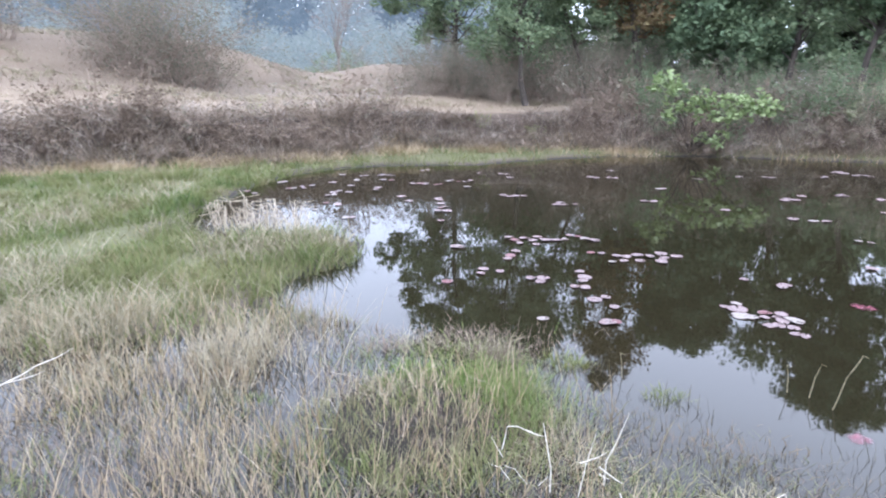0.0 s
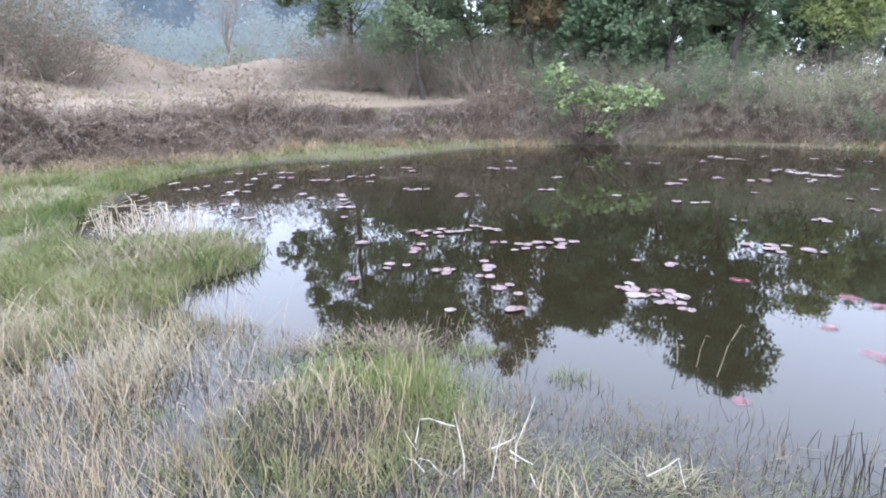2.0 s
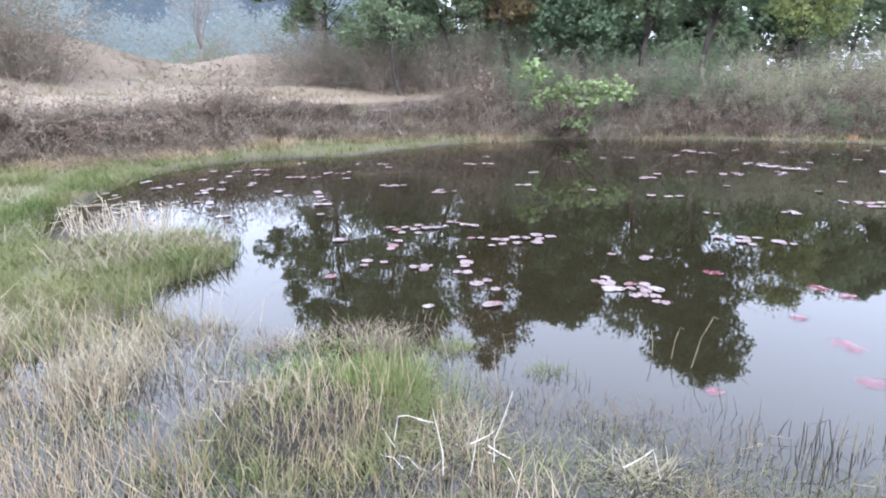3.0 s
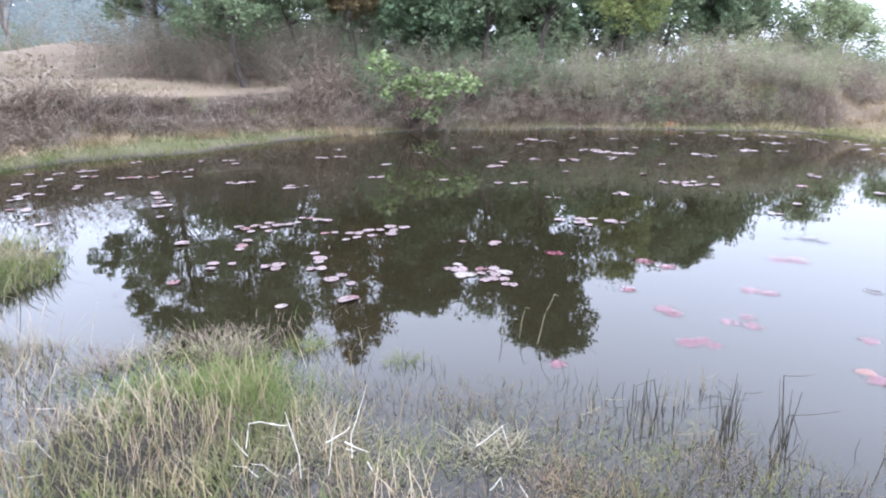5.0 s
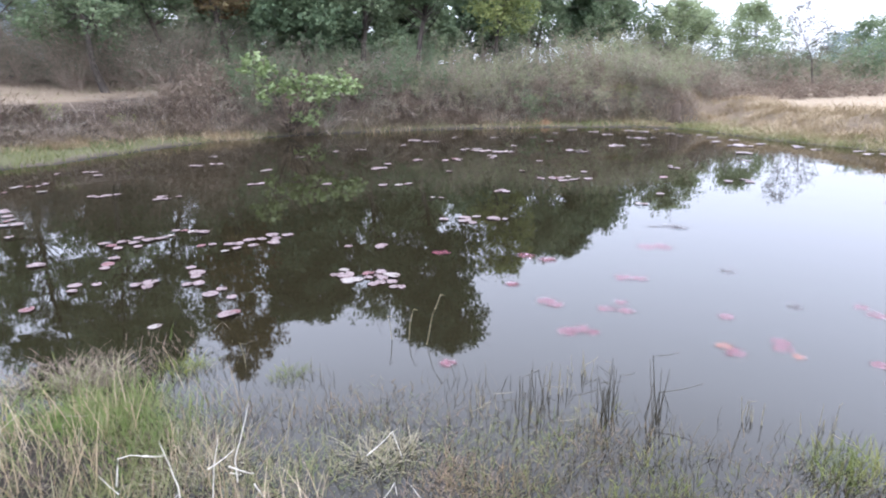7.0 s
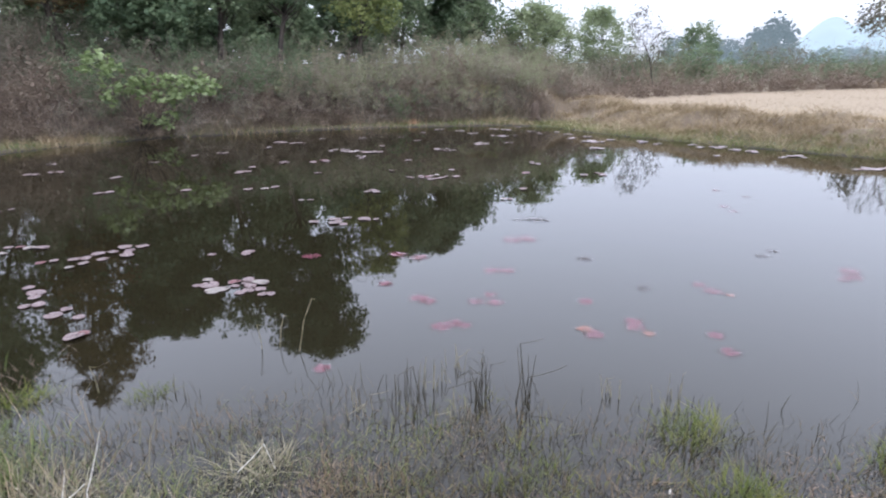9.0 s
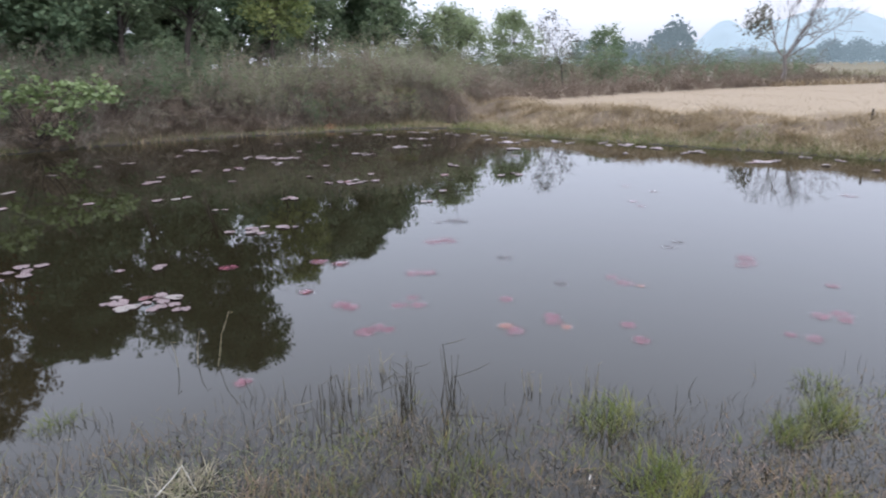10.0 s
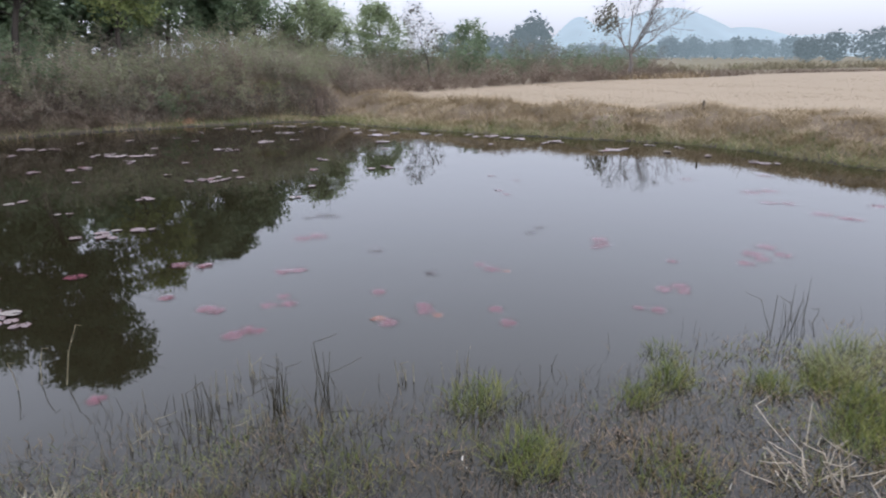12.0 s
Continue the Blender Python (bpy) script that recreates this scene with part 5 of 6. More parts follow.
# low sprigs dotted through the shallows
x, y = scatter(rng, 520, (1.5, -1.9), (4.6, 2.5), lambda x, y: wet(x, y) * (1 - leftish(x, y)) * ease(-signed(MARSH, x, y), 0.05, 0.6) * (0.15 + 0.85 * patches(x, y, 2.2, 95, -0.2, 0.5)))
hummocks("olive_sprigs", "small olive sprigs dotted through the shallows", rng, list(zip(x, y)), 0.05, 0.085, 34, M_TUFT, 0.0042)
x, y = scatter(rng, 520, (1.2, -1.9), (4.6, 2.7), lambda x, y: wet(x, y) * (1 - leftish(x, y)) * ease(-signed(MARSH, x, y), 0.02, 0.5) * (0.15 + 0.85 * patches(x, y, 2.6, 96, -0.2, 0.5)))
hummocks("brown_sprigs", "small brown dead sprigs dotted through the shallows", rng, list(zip(x, y)), 0.055, 0.07, 30, M_SEDGE, 0.0042)
x, y = scatter(rng, 300, (1.4, 0.5), (3.2, 2.5), lambda x, y: wet(x, y) * ease(-signed(MARSH, x, y), -0.05, 0.4) * (0.2 + 0.8 * patches(x, y, 3.0, 97, -0.2, 0.5)))
hummocks("dark_sprigs", "thin dark upright sprigs standing in the shallows", rng, list(zip(x, y)), 0.035, 0.15, 7, M_STEM, 0.0042)


# ---- reeds and stalks ----
def stalk_bunch(name, x, y, rows, mat, label, category, z=0.0):
    """Broken stalks: each row is a run of points from its root on, and a part of its own."""
    root = tagged(new(name), label, category)
    root.location = (x, y, z)
    for pts, r in rows:
        fine = []
        for a, b in zip(pts, pts[1:]):
            a, b = np.array(a, float), np.array(b, float)
            sag = np.array([0, 0, -0.04]) * np.linalg.norm(b - a)
            fine += [a, a + (b - a) * 0.35 + sag * 0.8, a + (b - a) * 0.7 + sag]
        fine.append(np.array(pts[-1], float))
        v, f = rod(fine, np.linspace(r, r * 0.4, len(fine)))
        part("stalk", quick_mesh("stalk", v, f, mat, True), root)
    return root


def broken(rng, n, spread, height, r, kink=0.5, lean=0.35):
    rows = []
    for _ in range(n):
        p = np.array([rng.uniform(-1, 1) * spread[0], rng.uniform(-1, 1) * spread[1], -0.05])
        d = unit(np.array([rng.normal(0, lean), rng.normal(0, lean), 1.0]))
        q = p + d * height * rng.uniform(0.4, 1.0)
        pts = [p, q]
        if rng.random() < kink:
            e = unit(np.array([rng.normal(0, 1), rng.normal(0, 0.6), rng.uniform(-0.8, 0.3)]))
            pts.append(q + e * height * rng.uniform(0.25, 0.6))
        rows.append((pts, r * rng.uniform(0.7, 1.2)))
    return rows


rng = np.random.default_rng(15)
for x, y, n, sx, sy in ((-2.45, 7.2, 38, 0.28, 0.14), (-1.9, 7.1, 36, 0.26, 0.14), (-2.2, 7.0, 22, 0.42, 0.1)):
    stalk_bunch("dead_reeds", x, y, broken(rng, n, (sx, sy), 0.44, 0.006, 0.75, 0.3), M_DEAD_REED, "bunch of broken pale dead reeds in the water", "reeds")
stalk_bunch("bent_stalks", 0.45, 2.28, [([(0.00, -0.03, -0.02), (0.00, -0.03, 0.11), (-0.02, -0.02, 0.22), (-0.04, -0.02, 0.32)], 0.0033),
    ([(-0.20, 0.02, 0.17), (-0.18, 0.02, 0.28), (-0.14, 0.02, 0.28), (-0.08, 0.01, 0.26)], 0.0024),
    ([(-0.10, -0.00, 0.27), (-0.03, -0.01, 0.25)], 0.0022),
    ([(-0.06, 0.02, -0.02), (0.00, 0.01, 0.05)], 0.0025),
    ([(-0.07, 0.02, -0.02), (-0.14, 0.03, 0.07), (-0.19, 0.03, 0.09)], 0.0020),
    ([(-0.20, -0.02, 0.16), (-0.25, -0.02, 0.26)], 0.0016),
    ([(-0.17, -0.03, 0.06), (-0.21, -0.03, 0.12), (-0.26, -0.03, 0.14)], 0.0016)],
    M_PALE_STALK, "white broken stalks leaning over the marsh grass", "stalks")
stalk_bunch("bent_stalks", 0.61, 2.18, [([(-0.05, 0.04, 0.16), (0.05, 0.02, 0.22)], 0.0027),
    ([(-0.06, -0.01, 0.04), (-0.04, -0.02, 0.20), (-0.01, -0.02, 0.33)], 0.0022),
    ([(0.01, -0.03, 0.19), (0.10, -0.05, 0.13)], 0.0029),
    ([(0.03, 0.04, 0.11), (0.07, 0.03, 0.09)], 0.0022),
    ([(0.10, -0.03, 0.07), (0.14, -0.04, -0.02), (0.15, -0.04, -0.07)], 0.0029),
    ([(0.05, 0.02, 0.07), (0.05, 0.02, 0.18), (0.09, 0.01, 0.30), (0.12, 0.00, 0.41)], 0.0026)],
    M_PALE_STALK, "white broken stalks leaning over the marsh grass", "stalks")
stalk_bunch("bent_stalks", 1.16, 1.84, [([(-0.04, 0.02, -0.02), (0.01, -0.01, 0.07), (0.02, -0.01, 0.00)], 0.0026),
    ([(-0.07, 0.06, 0.19), (0.02, 0.01, 0.29), (0.05, -0.01, 0.17)], 0.0022),
    ([(0.09, -0.09, 0.00), (0.05, -0.07, 0.08)], 0.0018)],
    M_PALE_STALK, "white broken stalks leaning over the marsh grass", "stalks")
stalk_bunch("fallen_stalks", -1.25, 2.85, broken(rng, 30, (0.45, 0.5), 0.2, 0.002, 0.7, 0.6), M_DEAD_REED, "thin tan stalks broken over in the shallows", "stalks")
stalk_bunch("fallen_stalks", -0.35, 2.8, broken(rng, 36, (0.5, 0.5), 0.24, 0.002, 0.5, 0.5), M_DEAD_REED, "thin tan stalks broken over in the shallows", "stalks")
stalk_bunch("fallen_stalks", -2.2, 3.08, [([(-0.16, -0.13, 0.1), (0.0, 0.0, 0.17), (0.14, 0.12, 0.22)], 0.004), ([(-0.1, -0.1, 0.12), (0.06, -0.02, 0.15)], 0.003)], M_PALE_STALK, "long pale stalk fallen across the meadow straw", "stalks")
stalk_bunch("cut_straw", 2.88, -0.7, broken(rng, 40, (0.2, 0.13), 0.3, 0.0032, 0.45, 1.2), M_DEAD_REED, "heap of bleached cut straw by the water", "straw")
stalk_bunch("bent_stalks", 2.3, 0.75, broken(rng, 3, (0.03, 0.03), 0.1, 0.004, 0.4), M_PALE_STALK, "short white broken stalk in the marsh", "stalks")
stalk_bunch("bent_stalks", 2.6, -0.31, broken(rng, 1, (0.01, 0.01), 0.16, 0.004, 0.0, 0.1), M_PALE_STALK, "short white upright stick in the marsh", "stalks")
for x, y, n, h in ((2.39, 1.8, 16, 0.36), (2.51, 1.59, 7, 0.42), (2.31, 2.07, 7, 0.24), (2.15, 2.08, 7, 0.26), (2.15, 1.75, 7, 0.2), (2.6, 2.1, 6, 0.22), (4.38, -0.58, 1, 0.36), (4.5, -0.68, 2, 0.4), (4.62, -0.73, 1, 0.42), (2.0, 1.9, 5, 0.26), (2.85, 1.3, 6, 0.22), (1.85, 2.15, 6, 0.2), (3.0, 1.05, 5, 0.2)):
    stalk_bunch("reed_stand", x, y, broken(rng, n + 3, (0.05, 0.04) if n > 8 else (0.08, 0.06), h * 0.95, 0.0028, 0.25, 0.1), M_STEM if h > 0.24 else M_STRAW, "thin upright reeds standing in the water", "reeds")
for x, y, h, ex in ((1.92, 3.13, 0.17, -0.03), (1.99, 3.07, 0.2, 0.05), (2.03, 2.94, 0.31, 0.13), (1.05, 3.3, 0.16, -0.03), (0.92, 2.4, 0.28, 0.09)):
    stalk_bunch("reed_stalk", x, y, [([(0, 0, -0.08), (ex * 0.5, 0, h * 0.6), (ex, 0, h), (ex + 0.03, 0, h - 0.015)], 0.0027)], M_STRAW, "single tan reed stalk with a nodding tip", "reed")


# ---- lily pads ----
FLOATING, SUNKEN = [], []
FLOATING += [(-3.2, 9.06, 0.1), (-3.08, 9.67, 0.07), (-2.91, 9.5, 0.06), (-2.78, 10.55, 0.07), (-2.74, 10.71, 0.07), (-2.48, 9.97, 0.1), (-2.28, 10.07, 0.09), (-2.17, 10.25, 0.07), (-1.91, 10.64, 0.08), (-1.54, 10.28, 0.07), (-1.88, 11.57, 0.1), (-1.45, 11.41, 0.1), (-1.53, 10.91, 0.07), (-1.14, 11.54, 0.11), (-0.98, 11.51, 0.1), (-0.98, 10.91, 0.13), (-1.71, 9.37, 0.1), (-1.68, 9.65, 0.12), (-1.48, 9.65, 0.07), (-1.07, 10.12, 0.08), (-1.08, 9.91, 0.06), (-1.49, 8.62, 0.1), (-1.66, 8.73, 0.06), (-1.73, 8.23, 0.04), (-1.19, 7.71, 0.09), (-0.63, 9.23, 0.08), (-0.49, 8.89, 0.07), (-0.47, 10.5, 0.12)]
FLOATING += [(-0.31, 10.52, 0.08), (-0.08, 10.47, 0.1), (0.11, 10.86, 0.1), (0.33, 10.75, 0.1), (0.48, 10.91, 0.09), (0.4, 10.19, 0.08), (0.69, 11.87, 0.09), (-0.37, 12.18, 0.1), (-0.06, 9.06, 0.11), (-0.03, 8.71, 0.08), (-0.01, 8.42, 0.09), (-0.06, 8.16, 0.07), (0.05, 8.14, 0.08), (-0.03, 7.53, 0.05), (0.15, 6.28, 0.08), (0.04, 5.1, 0.06), (1.15, 11.68, 0.12), (1.21, 11.23, 0.08), (1.07, 9.34, 0.13), (0.92, 9.38, 0.07), (1.22, 9.31, 0.06), (1.69, 8.82, 0.08), (1.61, 8.66, 0.08), (1.71, 8.64, 0.07), (1.87, 8.65, 0.03), (0.73, 6.68, 0.06), (0.78, 6.56, 0.06), (0.82, 6.43, 0.05)]
FLOATING += [(0.9, 6.67, 0.07), (0.98, 6.55, 0.06), (1.05, 6.72, 0.06), (0.99, 6.39, 0.05), (1.11, 6.57, 0.07), (1.21, 6.58, 0.06), (1.26, 6.57, 0.04), (0.74, 6.09, 0.06), (0.67, 5.95, 0.06), (0.63, 5.83, 0.05), (1.43, 6.83, 0.05), (1.51, 6.76, 0.05), (1.56, 6.67, 0.06), (1.64, 6.57, 0.08), (1.34, 6.63, 0.04), (1.5, 6.07, 0.05), (1.59, 6.03, 0.04), (0.37, 5.48, 0.06), (0.52, 5.41, 0.05), (0.34, 5.34, 0.04), (0.77, 5.19, 0.05), (0.88, 5.2, 0.08), (0.84, 5.11, 0.06), (1.24, 5.39, 0.05), (1.25, 5.23, 0.08), (1.16, 4.98, 0.09), (1.21, 5.12, 0.05), (1.3, 4.7, 0.04)]
FLOATING += [(1.2, 4.65, 0.07), (1.31, 4.48, 0.04), (1.18, 4.15, 0.07), (0.73, 4.24, 0.05), (1.24, 4.16, 0.03), (1.74, 5.95, 0.07), (1.82, 5.93, 0.06), (1.94, 5.98, 0.07), (1.91, 5.78, 0.06), (1.74, 5.75, 0.05), (2.04, 5.91, 0.06), (2.18, 6, 0.08), (2.18, 5.86, 0.09), (2.09, 5.72, 0.07), (2.31, 5.93, 0.07), (1.62, 5.71, 0.03), (2.16, 4.5, 0.04), (2.28, 4.56, 0.05), (2.23, 4.43, 0.08), (2.2, 4.3, 0.08), (2.31, 4.26, 0.09), (2.44, 4.33, 0.1), (2.44, 4.22, 0.1), (2.53, 4.19, 0.08), (2.35, 4.11, 0.09), (2.42, 4.1, 0.09), (2.42, 3.96, 0.05), (2.46, 3.92, 0.04)]
FLOATING += [(2.88, 5.02, 0.1), (2.64, 5.2, 0.03), (5.13, 9.09, 0.15), (5.46, 9.37, 0.08), (6.13, 9.46, 0.08), (6.74, 9.08, 0.14), (3.84, 8.31, 0.08), (4.44, 7.71, 0.08), (4.64, 7.62, 0.08), (4.79, 7.59, 0.07), (4.51, 6.55, 0.05), (4.6, 6.47, 0.04), (3.97, 5.51, 0.06), (4.22, 5.46, 0.08), (4.17, 5.34, 0.09), (4.09, 5.31, 0.07), (4.14, 5.21, 0.06), (4.35, 5.41, 0.06), (4.44, 5.22, 0.08), (4.48, 5.14, 0.09), (5.54, 6.33, 0.12), (6.58, 6.75, 0.09), (6.73, 6.64, 0.09), (3.54, 10.04, 0.11), (2.94, 8.94, 0.08), (3.06, 8.91, 0.07), (2.76, 11.32, 0.13), (3.07, 11.25, 0.13)]
FLOATING += [(3.29, 12.28, 0.1), (4.59, 11.14, 0.1), (5.47, 11.43, 0.08), (5.99, 11.4, 0.12), (6.79, 6.63, 0.11), (6.97, 6.62, 0.1), (6.81, 6.39, 0.1), (6.96, 6.39, 0.09), (6.72, 6.45, 0.09), (7.12, 6.28, 0.07), (7.51, 6.73, 0.06), (9, 6.21, 0.09), (8.12, 5.7, 0.08), (8.54, 4.91, 0.08), (8.85, 4.85, 0.09), (8.75, 4.71, 0.08), (11.43, 6.37, 0.15), (10.62, 5.86, 0.11), (12.36, 7.08, 0.19), (12.39, 6.85, 0.13), (12.59, 7.72, 0.15), (13.18, 7.64, 0.12), (12.92, 6.89, 0.13), (13.1, 6.22, 0.16), (12.98, 5.8, 0.13), (10.96, 8.22, 0.11), (10.49, 8.68, 0.12), (10.51, 8.55, 0.11)]
FLOATING += [(11.85, 9.29, 0.14), (11.91, 9.11, 0.15), (12.2, 9.03, 0.11), (12.98, 8.87, 0.14), (13.28, 8.22, 0.14), (13.53, 8.74, 0.12), (13.06, 10.35, 0.15), (13.12, 9.98, 0.15), (13.83, 10.11, 0.12), (13.23, 9.27, 0.12), (11.94, 10.09, 0.13), (12.15, 10.71, 0.15), (12.01, 11.33, 0.15), (9.18, 8.67, 0.13), (9.18, 8.37, 0.1), (7.76, 9.7, 0.14), (7.97, 9.35, 0.13), (8.05, 9.19, 0.1), (7.41, 8.91, 0.1), (7.59, 10.03, 0.1), (7.78, 9.9, 0.08), (9.4, 11.27, 0.12), (6.53, 9.11, 0.12), (6.7, 8.99, 0.09), (5.9, 8.13, 0.07), (5.5, 6.38, 0.09), (6.34, 4.7, 0.09), (7.01, 4.93, 0.06)]
FLOATING += [(6.83, 7.41, 0.06), (7.79, 8.05, 0.07), (9.97, 10.03, 0.1), (10.2, 10.81, 0.09), (8.82, 9.91, 0.08), (11.21, 11.11, 0.1), (7.93, 11.54, 0.13), (6.08, 9.44, 0.07), (8.73, 11.91, 0.09), (12.91, 6.14, 0.09), (13.32, 5.2, 0.13), (13.01, 4.88, 0.13), (13.23, 4.63, 0.17), (13.07, 4.24, 0.15), (13, 3.91, 0.15), (12.87, 3.07, 0.17), (12.6, 3.24, 0.12), (11.95, 1.98, 0.11), (12.18, 1.81, 0.17), (12.34, 1.63, 0.14), (12.99, 0.72, 0.13), (12.28, 0.86, 0.08), (12.06, 0.18, 0.1), (11.68, -0.62, 0.15), (11.57, -0.78, 0.14), (11.62, -0.91, 0.07), (13.1, 1.26, 0.12), (12.01, 4.18, 0.09)]
FLOATING += [(7.69, 12.04, 0.17), (7.82, 11.74, 0.13), (7.04, 11.42, 0.12), (7.75, 10.15, 0.09), (7.94, 10.04, 0.11), (7.88, 9.67, 0.15), (7.99, 9.44, 0.12), (8.18, 9.32, 0.1), (7.49, 9.02, 0.11), (6.18, 9.47, 0.1), (9.29, 8.57, 0.12), (9.3, 8.37, 0.1), (10.44, 8.61, 0.15), (8.97, 6.12, 0.09)]
SUNKEN += [(3.8, 3.97, 0.1), (3.87, 3.76, 0.09), (4.89, 3.5, 0.1), (5.02, 3.41, 0.11), (4.02, 3.06, 0.08), (4.1, 2.96, 0.08), (3.2, 3.46, 0.07), (3.16, 3.05, 0.08), (3.17, 2.95, 0.07), (3.4, 2.69, 0.07), (3.48, 2.58, 0.07), (3.57, 2.7, 0.06), (2.9, 2.57, 0.08), (3, 2.55, 0.07), (3.02, 2.47, 0.06), (3.51, 1.86, 0.08), (3.48, 1.77, 0.08), (3.94, 2.11, 0.06), (3.84, 1.69, 0.07), (3.76, 1.63, 0.07), (3.73, 1.52, 0.06), (2.01, 2.66, 0.06), (3.24, 4.5, 0.09), (5.71, 3.82, 0.13), (5.74, 3.71, 0.06), (5.56, 3.94, 0.06), (4.83, 2.65, 0.07), (4.48, 1.93, 0.06)]
SUNKEN += [(5.98, 1.54, 0.07), (6.2, 1.52, 0.06), (4.85, 1.65, 0.06), (4.78, 1.52, 0.08), (4.78, 1.39, 0.06), (3.8, 1.04, 0.07), (3.99, 1.19, 0.06), (6.02, 0.88, 0.09), (5.88, 0.82, 0.09), (5.76, 0.85, 0.06), (5.61, 0.17, 0.06), (4.88, 0.17, 0.08), (4.99, 0.06, 0.08), (4.88, 0.03, 0.06), (4.44, 0.16, 0.07), (4.42, 0.29, 0.05), (6.4, -0.57, 0.1), (6.13, -0.47, 0.11), (5.98, -0.53, 0.1), (5.8, -0.4, 0.08), (6.2, -0.7, 0.1), (8.04, -1.19, 0.13), (7.94, -1.39, 0.11), (7.9, -1.49, 0.09), (9.02, -0.49, 0.14), (9.19, -0.7, 0.15), (8.42, -0.67, 0.11), (8.48, -0.88, 0.1)]
SUNKEN += [(8.75, -1.83, 0.12), (9.63, 0.34, 0.11), (10.41, -0.67, 0.12), (7.79, 2.53, 0.07), (8.75, 2.98, 0.07), (8.56, 2.53, 0.06), (7.6, 2.36, 0.06)]


def pad_mesh(mat, seed):
    """A round leaf with a notch, a wavy curled rim and a leaf's thickness; radius 1."""
    rng = np.random.default_rng(seed)
    n = 22
    a = np.linspace(0.16, 2 * math.pi - 0.16, n)
    r = 1 + 0.05 * np.sin(a * 3 + rng.uniform(0, 6)) + rng.normal(0, 0.015, n)
    lift = np.maximum(0, np.sin(a * rng.integers(1, 4) + rng.uniform(0, 6))) ** 3 * rng.uniform(0.05, 0.28)
    rim = np.stack([np.cos(a) * r, np.sin(a) * r, lift + 0.02], 1)
    inner = np.stack([np.cos(a) * r * 0.9, np.sin(a) * r * 0.9, lift * 0.75], 1)
    mid = np.stack([np.cos(a) * r * 0.55, np.sin(a) * r * 0.55, lift * 0.12 + 0.06 * np.sin(a * 7)], 1)
    hub = np.array([[0.04, 0, -0.06]])
    top = np.concatenate([hub, mid, inner, rim])
    low = top - [0, 0, 0.05]
    v = np.concatenate([top, low])
    k = len(top)
    f, border = [], []
    for i in range(n - 1):
        f += [(0, 1 + i, 2 + i), (1 + i, 1 + n + i, 2 + n + i), (1 + i, 2 + n + i, 2 + i)]
        border += [(1 + n + i, 1 + 2 * n + i, 2 + 2 * n + i), (1 + n + i, 2 + 2 * n + i, 2 + n + i)]
    plain = len(f)
    f += border
    f += [(c + k, b + k, a2 + k) for a2, b, c in f]
    edge = [1 + 2 * n + i for i in range(n)]
    for p, q in zip(edge, edge[1:]):
        f += [(p, p + k, q + k), (p, q + k, q)]
    for p, q in ((0, 1), (1, 1 + n), (1 + n, 1 + 2 * n), (n, 0), (2 * n, n), (3 * n, 2 * n)):
        f += [(p, p + k, q + k), (p, q + k, q)]
    me = quick_mesh("lily_pad", v, np.array(f), mat, False)
    me.materials.append(M_PAD if mat is M_PAD_PALE else mat if mat in (M_SUNK_RED, M_SUNK_YELLOW, M_SUNK_DARK) else M_PAD_DARK)
    me.polygons.foreach_set("material_index", np.array([0] * plain + [1] * (len(f) - plain), dtype=np.int32))
    me.update()
    return me


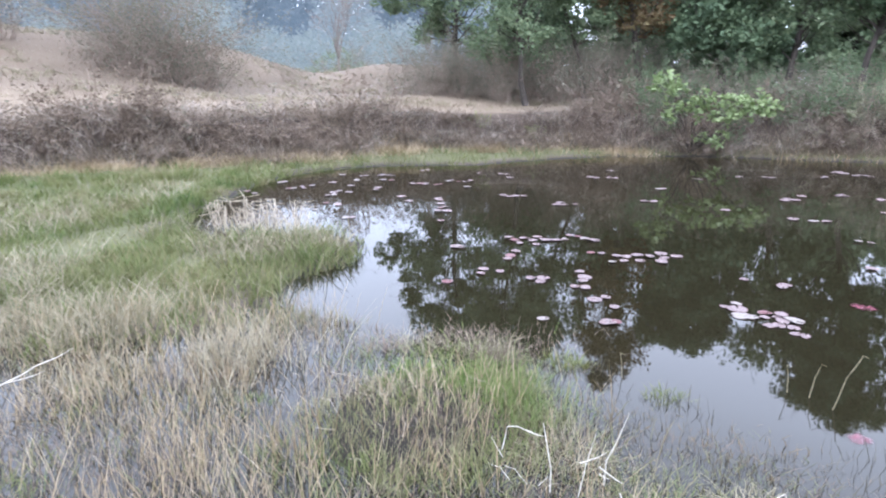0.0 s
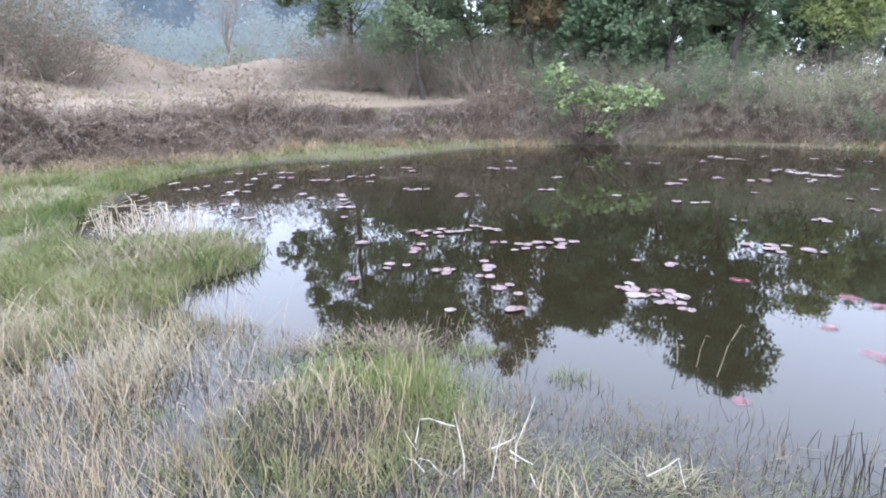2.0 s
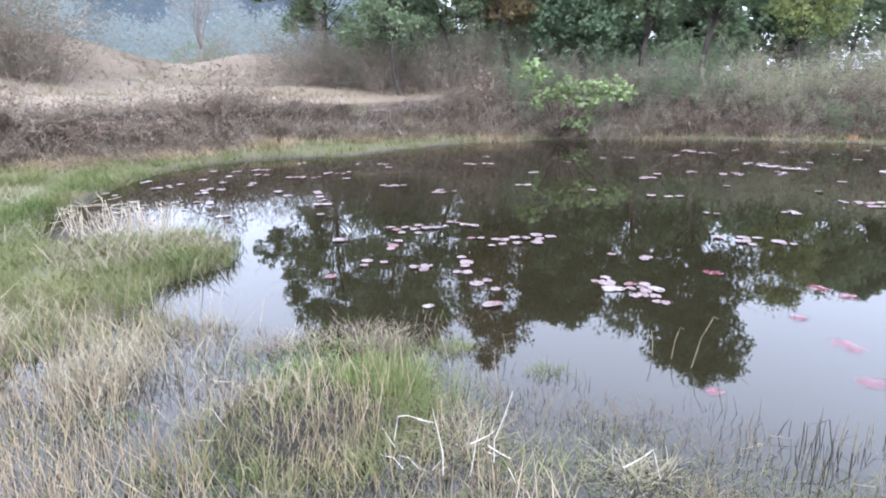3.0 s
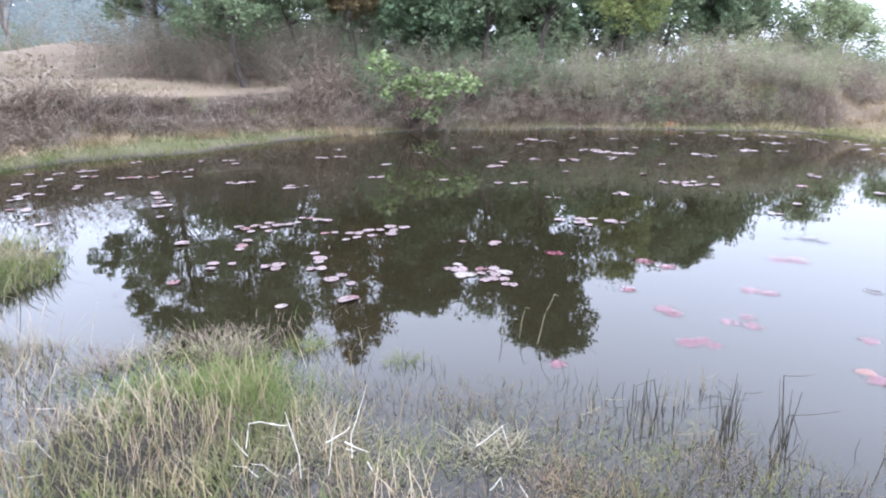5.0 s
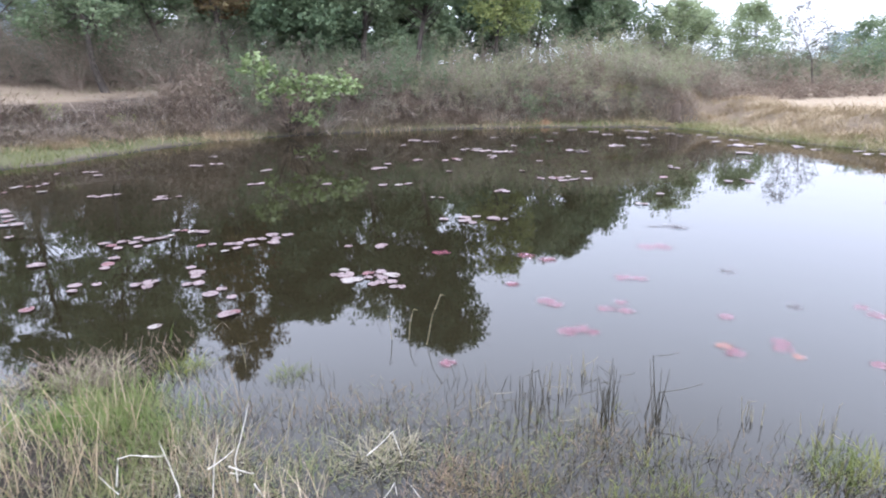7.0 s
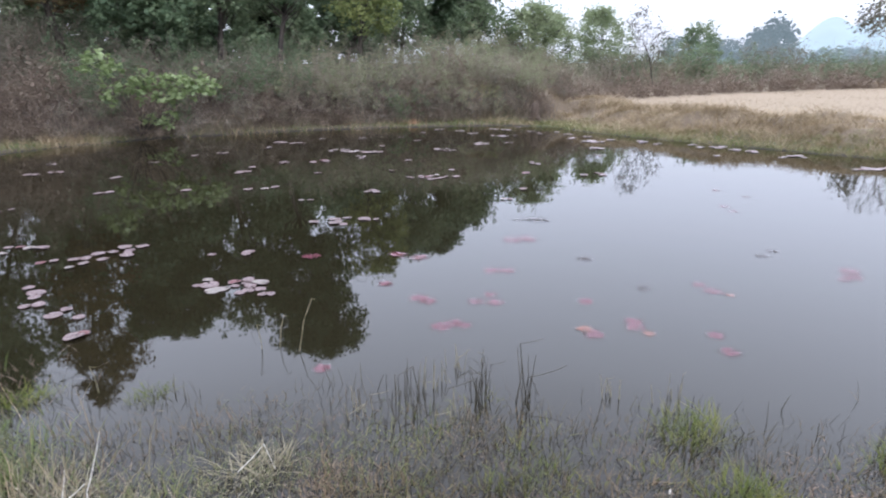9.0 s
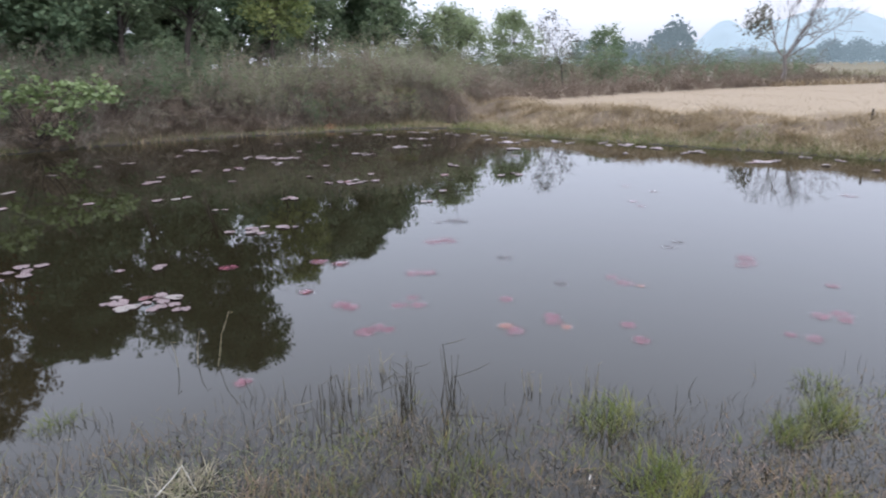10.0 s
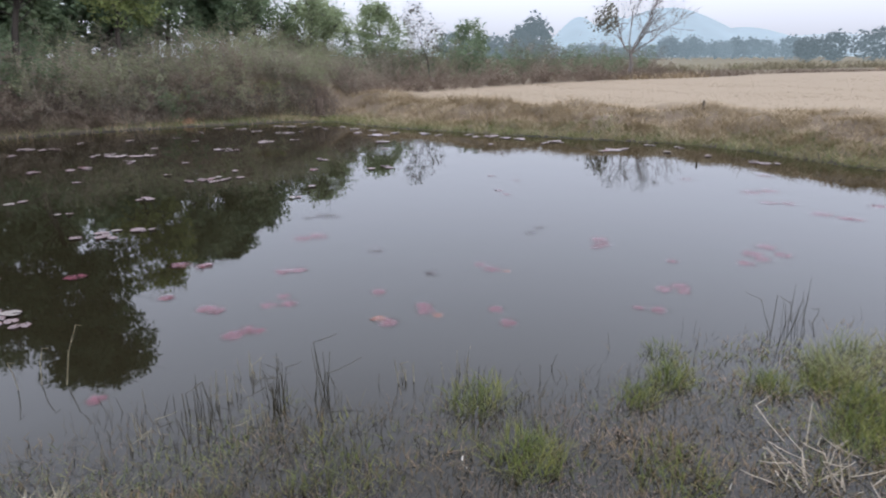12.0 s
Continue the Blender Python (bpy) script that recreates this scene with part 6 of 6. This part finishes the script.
def lay_pads():
    rng = np.random.default_rng(77)
    meshes = {m.name: [pad_mesh(m, 300 + i) for i in range(4)] for m in (M_PAD, M_PAD_RED, M_PAD_PALE, M_SUNK_RED, M_SUNK_YELLOW, M_SUNK_DARK)}
    leaves = []
    for x, y, r in FLOATING:
        if r < 0.085:
            leaves.append((x, y, r))
            continue
        k = 2 if r < 0.15 else 3
        turn = rng.uniform(0, 6.283)
        for i in range(k):
            a, d = turn + i * 6.283 / k + rng.normal(0, 0.4), r * rng.uniform(0.4, 0.62)
            leaves.append((x + math.cos(a) * d, y + math.sin(a) * d, r * rng.uniform(0.46, 0.66)))
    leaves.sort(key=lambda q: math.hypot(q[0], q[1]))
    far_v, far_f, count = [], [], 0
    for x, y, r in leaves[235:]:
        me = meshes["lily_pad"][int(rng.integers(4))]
        r = max(r * 0.92, 0.04)
        m = np.array(pose(x, y, 0.003 + rng.uniform(0, 0.014), rng.normal(0, 1.4), rng.normal(0, 1.4), rng.uniform(0, 360)) @ Matrix.Diagonal((r, r * rng.uniform(0.78, 1.0), 0.045, 1)))
        v = np.array([q.co[:] for q in me.vertices])
        far_v.append(v @ m[:3, :3].T + m[:3, 3])
        far_f.append(np.array([q.vertices[:] for q in me.polygons]) + count)
        count += len(v)
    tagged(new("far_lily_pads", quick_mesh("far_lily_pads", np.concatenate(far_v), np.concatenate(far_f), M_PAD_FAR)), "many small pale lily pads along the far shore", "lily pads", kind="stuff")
    for x, y, r in leaves[:235]:
        r = max(r * 0.92, 0.04)
        red = rng.random()
        key, label = ("lily_pad", "pale pinkish lily pad floating flat on the pond")
        if red < 0.09:
            key, label = ("red_lily_pad", "dull red lily pad floating on the pond")
        elif red < 0.2:
            key, label = ("pale_lily_pad", "bleached curled lily pad floating on the pond")
        ob = new("lily_pad", meshes[key][int(rng.integers(4))])
        ob.matrix_basis = pose(x, y, 0.003 + rng.uniform(0, 0.014), rng.normal(0, 1.4), rng.normal(0, 1.4), rng.uniform(0, 360)) @ Matrix.Diagonal((r, r * rng.uniform(0.78, 1.0), 0.045, 1))
        tagged(ob, label, "lily pad", group="lily pads on the pond")
    for i, (x, y, r) in enumerate(SUNKEN):
        wide = 0.85 if i in (15, 20, 32) else 1.14
        key, label = ("sunken_red_pad", "dark red lily pad sunk just under the water")
        if i in (15, 20, 32):
            key, label = ("sunken_yellow_pad", "yellowing lily pad sunk just under the water")
        elif 23 <= i <= 29:
            key, label = ("sunken_dark_pad", "rotting dark lily pad at the surface")
        ob = new("lily_pad", meshes[key][int(rng.integers(4))])
        ob.matrix_basis = pose(x, y, 0.0015 + rng.uniform(0, 0.002), 0, 0, rng.uniform(0, 360)) @ Matrix.Diagonal((r * wide, r * wide * rng.uniform(0.85, 1.0), 0.012, 1))
        tagged(ob, label, "lily pad", group="lily pads on the pond")


lay_pads()


# ---- small things on the banks ----
def fence_post(x, y):
    bm = bmesh.new()
    bmesh.ops.create_cone(bm, cap_ends=True, segments=8, radius1=0.024, radius2=0.02, depth=0.6)
    bmesh.ops.bevel(bm, geom=[e for e in bm.edges if e.calc_face_angle(0) > 0.9], offset=0.006, segments=1, affect="EDGES")
    for q in bm.verts:
        q.co.x += 0.02 * math.sin(q.co.z * 6)
    me = bpy.data.meshes.new("post")
    bm.to_mesh(me)
    bm.free()
    me.materials.append(M_POST)
    ob = tagged(new("wooden_post", me), "short dark wooden post stuck in the field bank", "post")
    ob.matrix_basis = pose(x, y, 0.46, 2, -2, 0)


fence_post(15.33, 0.46)


def clay_lump(x, y):
    """A small eroded lump of orange clay at the waterline."""
    rng = np.random.default_rng(3)
    n, m = 18, 6
    v, f = [], []
    for i in range(m):
        t = i / (m - 1)
        for k in range(n):
            a = 2 * math.pi * k / n
            r = (0.32 * (1 - t) ** 0.7 + 0.01) * (1 + 0.18 * math.sin(3 * a + 1) + rng.normal(0, 0.06))
            v.append((math.cos(a) * r * 0.95, math.sin(a) * r * 0.7, 0.17 * t ** 0.8 - 0.05 + rng.normal(0, 0.012)))
    for i in range(m - 1):
        for k in range(n):
            f.append((i * n + k, i * n + (k + 1) % n, (i + 1) * n + (k + 1) % n, (i + 1) * n + k))
    ob = tagged(new("clay_lump", quick_mesh("clay_lump", v, np.array(f), M_CLAY, True)), "crumbled lump of orange clay at the waterline", "clay")
    ob.location = (x, y, float(terrain(x, y)))


def stump(x, y):
    """A short broken stump with root flare."""
    rng = np.random.default_rng(4)
    root = tagged(new("tree_stump"), "short brown broken tree stump by the thicket", "stump")
    root.location = (x, y, float(terrain(x, y)) - 0.03)
    pts = [np.array([0, 0, 0.0]), np.array([0.01, 0, 0.12]), np.array([0.0, 0.02, 0.3]), np.array([0.03, 0.02, 0.5]), np.array([0.04, 0.02, 0.54])]
    v, f = rod(pts, [0.17, 0.12, 0.11, 0.1, 0.05], 12)
    part("trunk", quick_mesh("trunk", v + rng.normal(0, 0.01, v.shape), f, M_STUMP, True), root)
    for a in (0.4, 2.3, 4.4):
        q = [np.array([math.cos(a) * 0.1, math.sin(a) * 0.1, 0.12]), np.array([math.cos(a) * 0.26, math.sin(a) * 0.26, 0.04]), np.array([math.cos(a) * 0.4, math.sin(a) * 0.4, -0.04])]
        v, f = rod(q, [0.07, 0.05, 0.02], 8)
        part("root", quick_mesh("root", v, f, M_STUMP, True), root)


clay_lump(12.45, 12.75)
stump(14.9, 10.35)
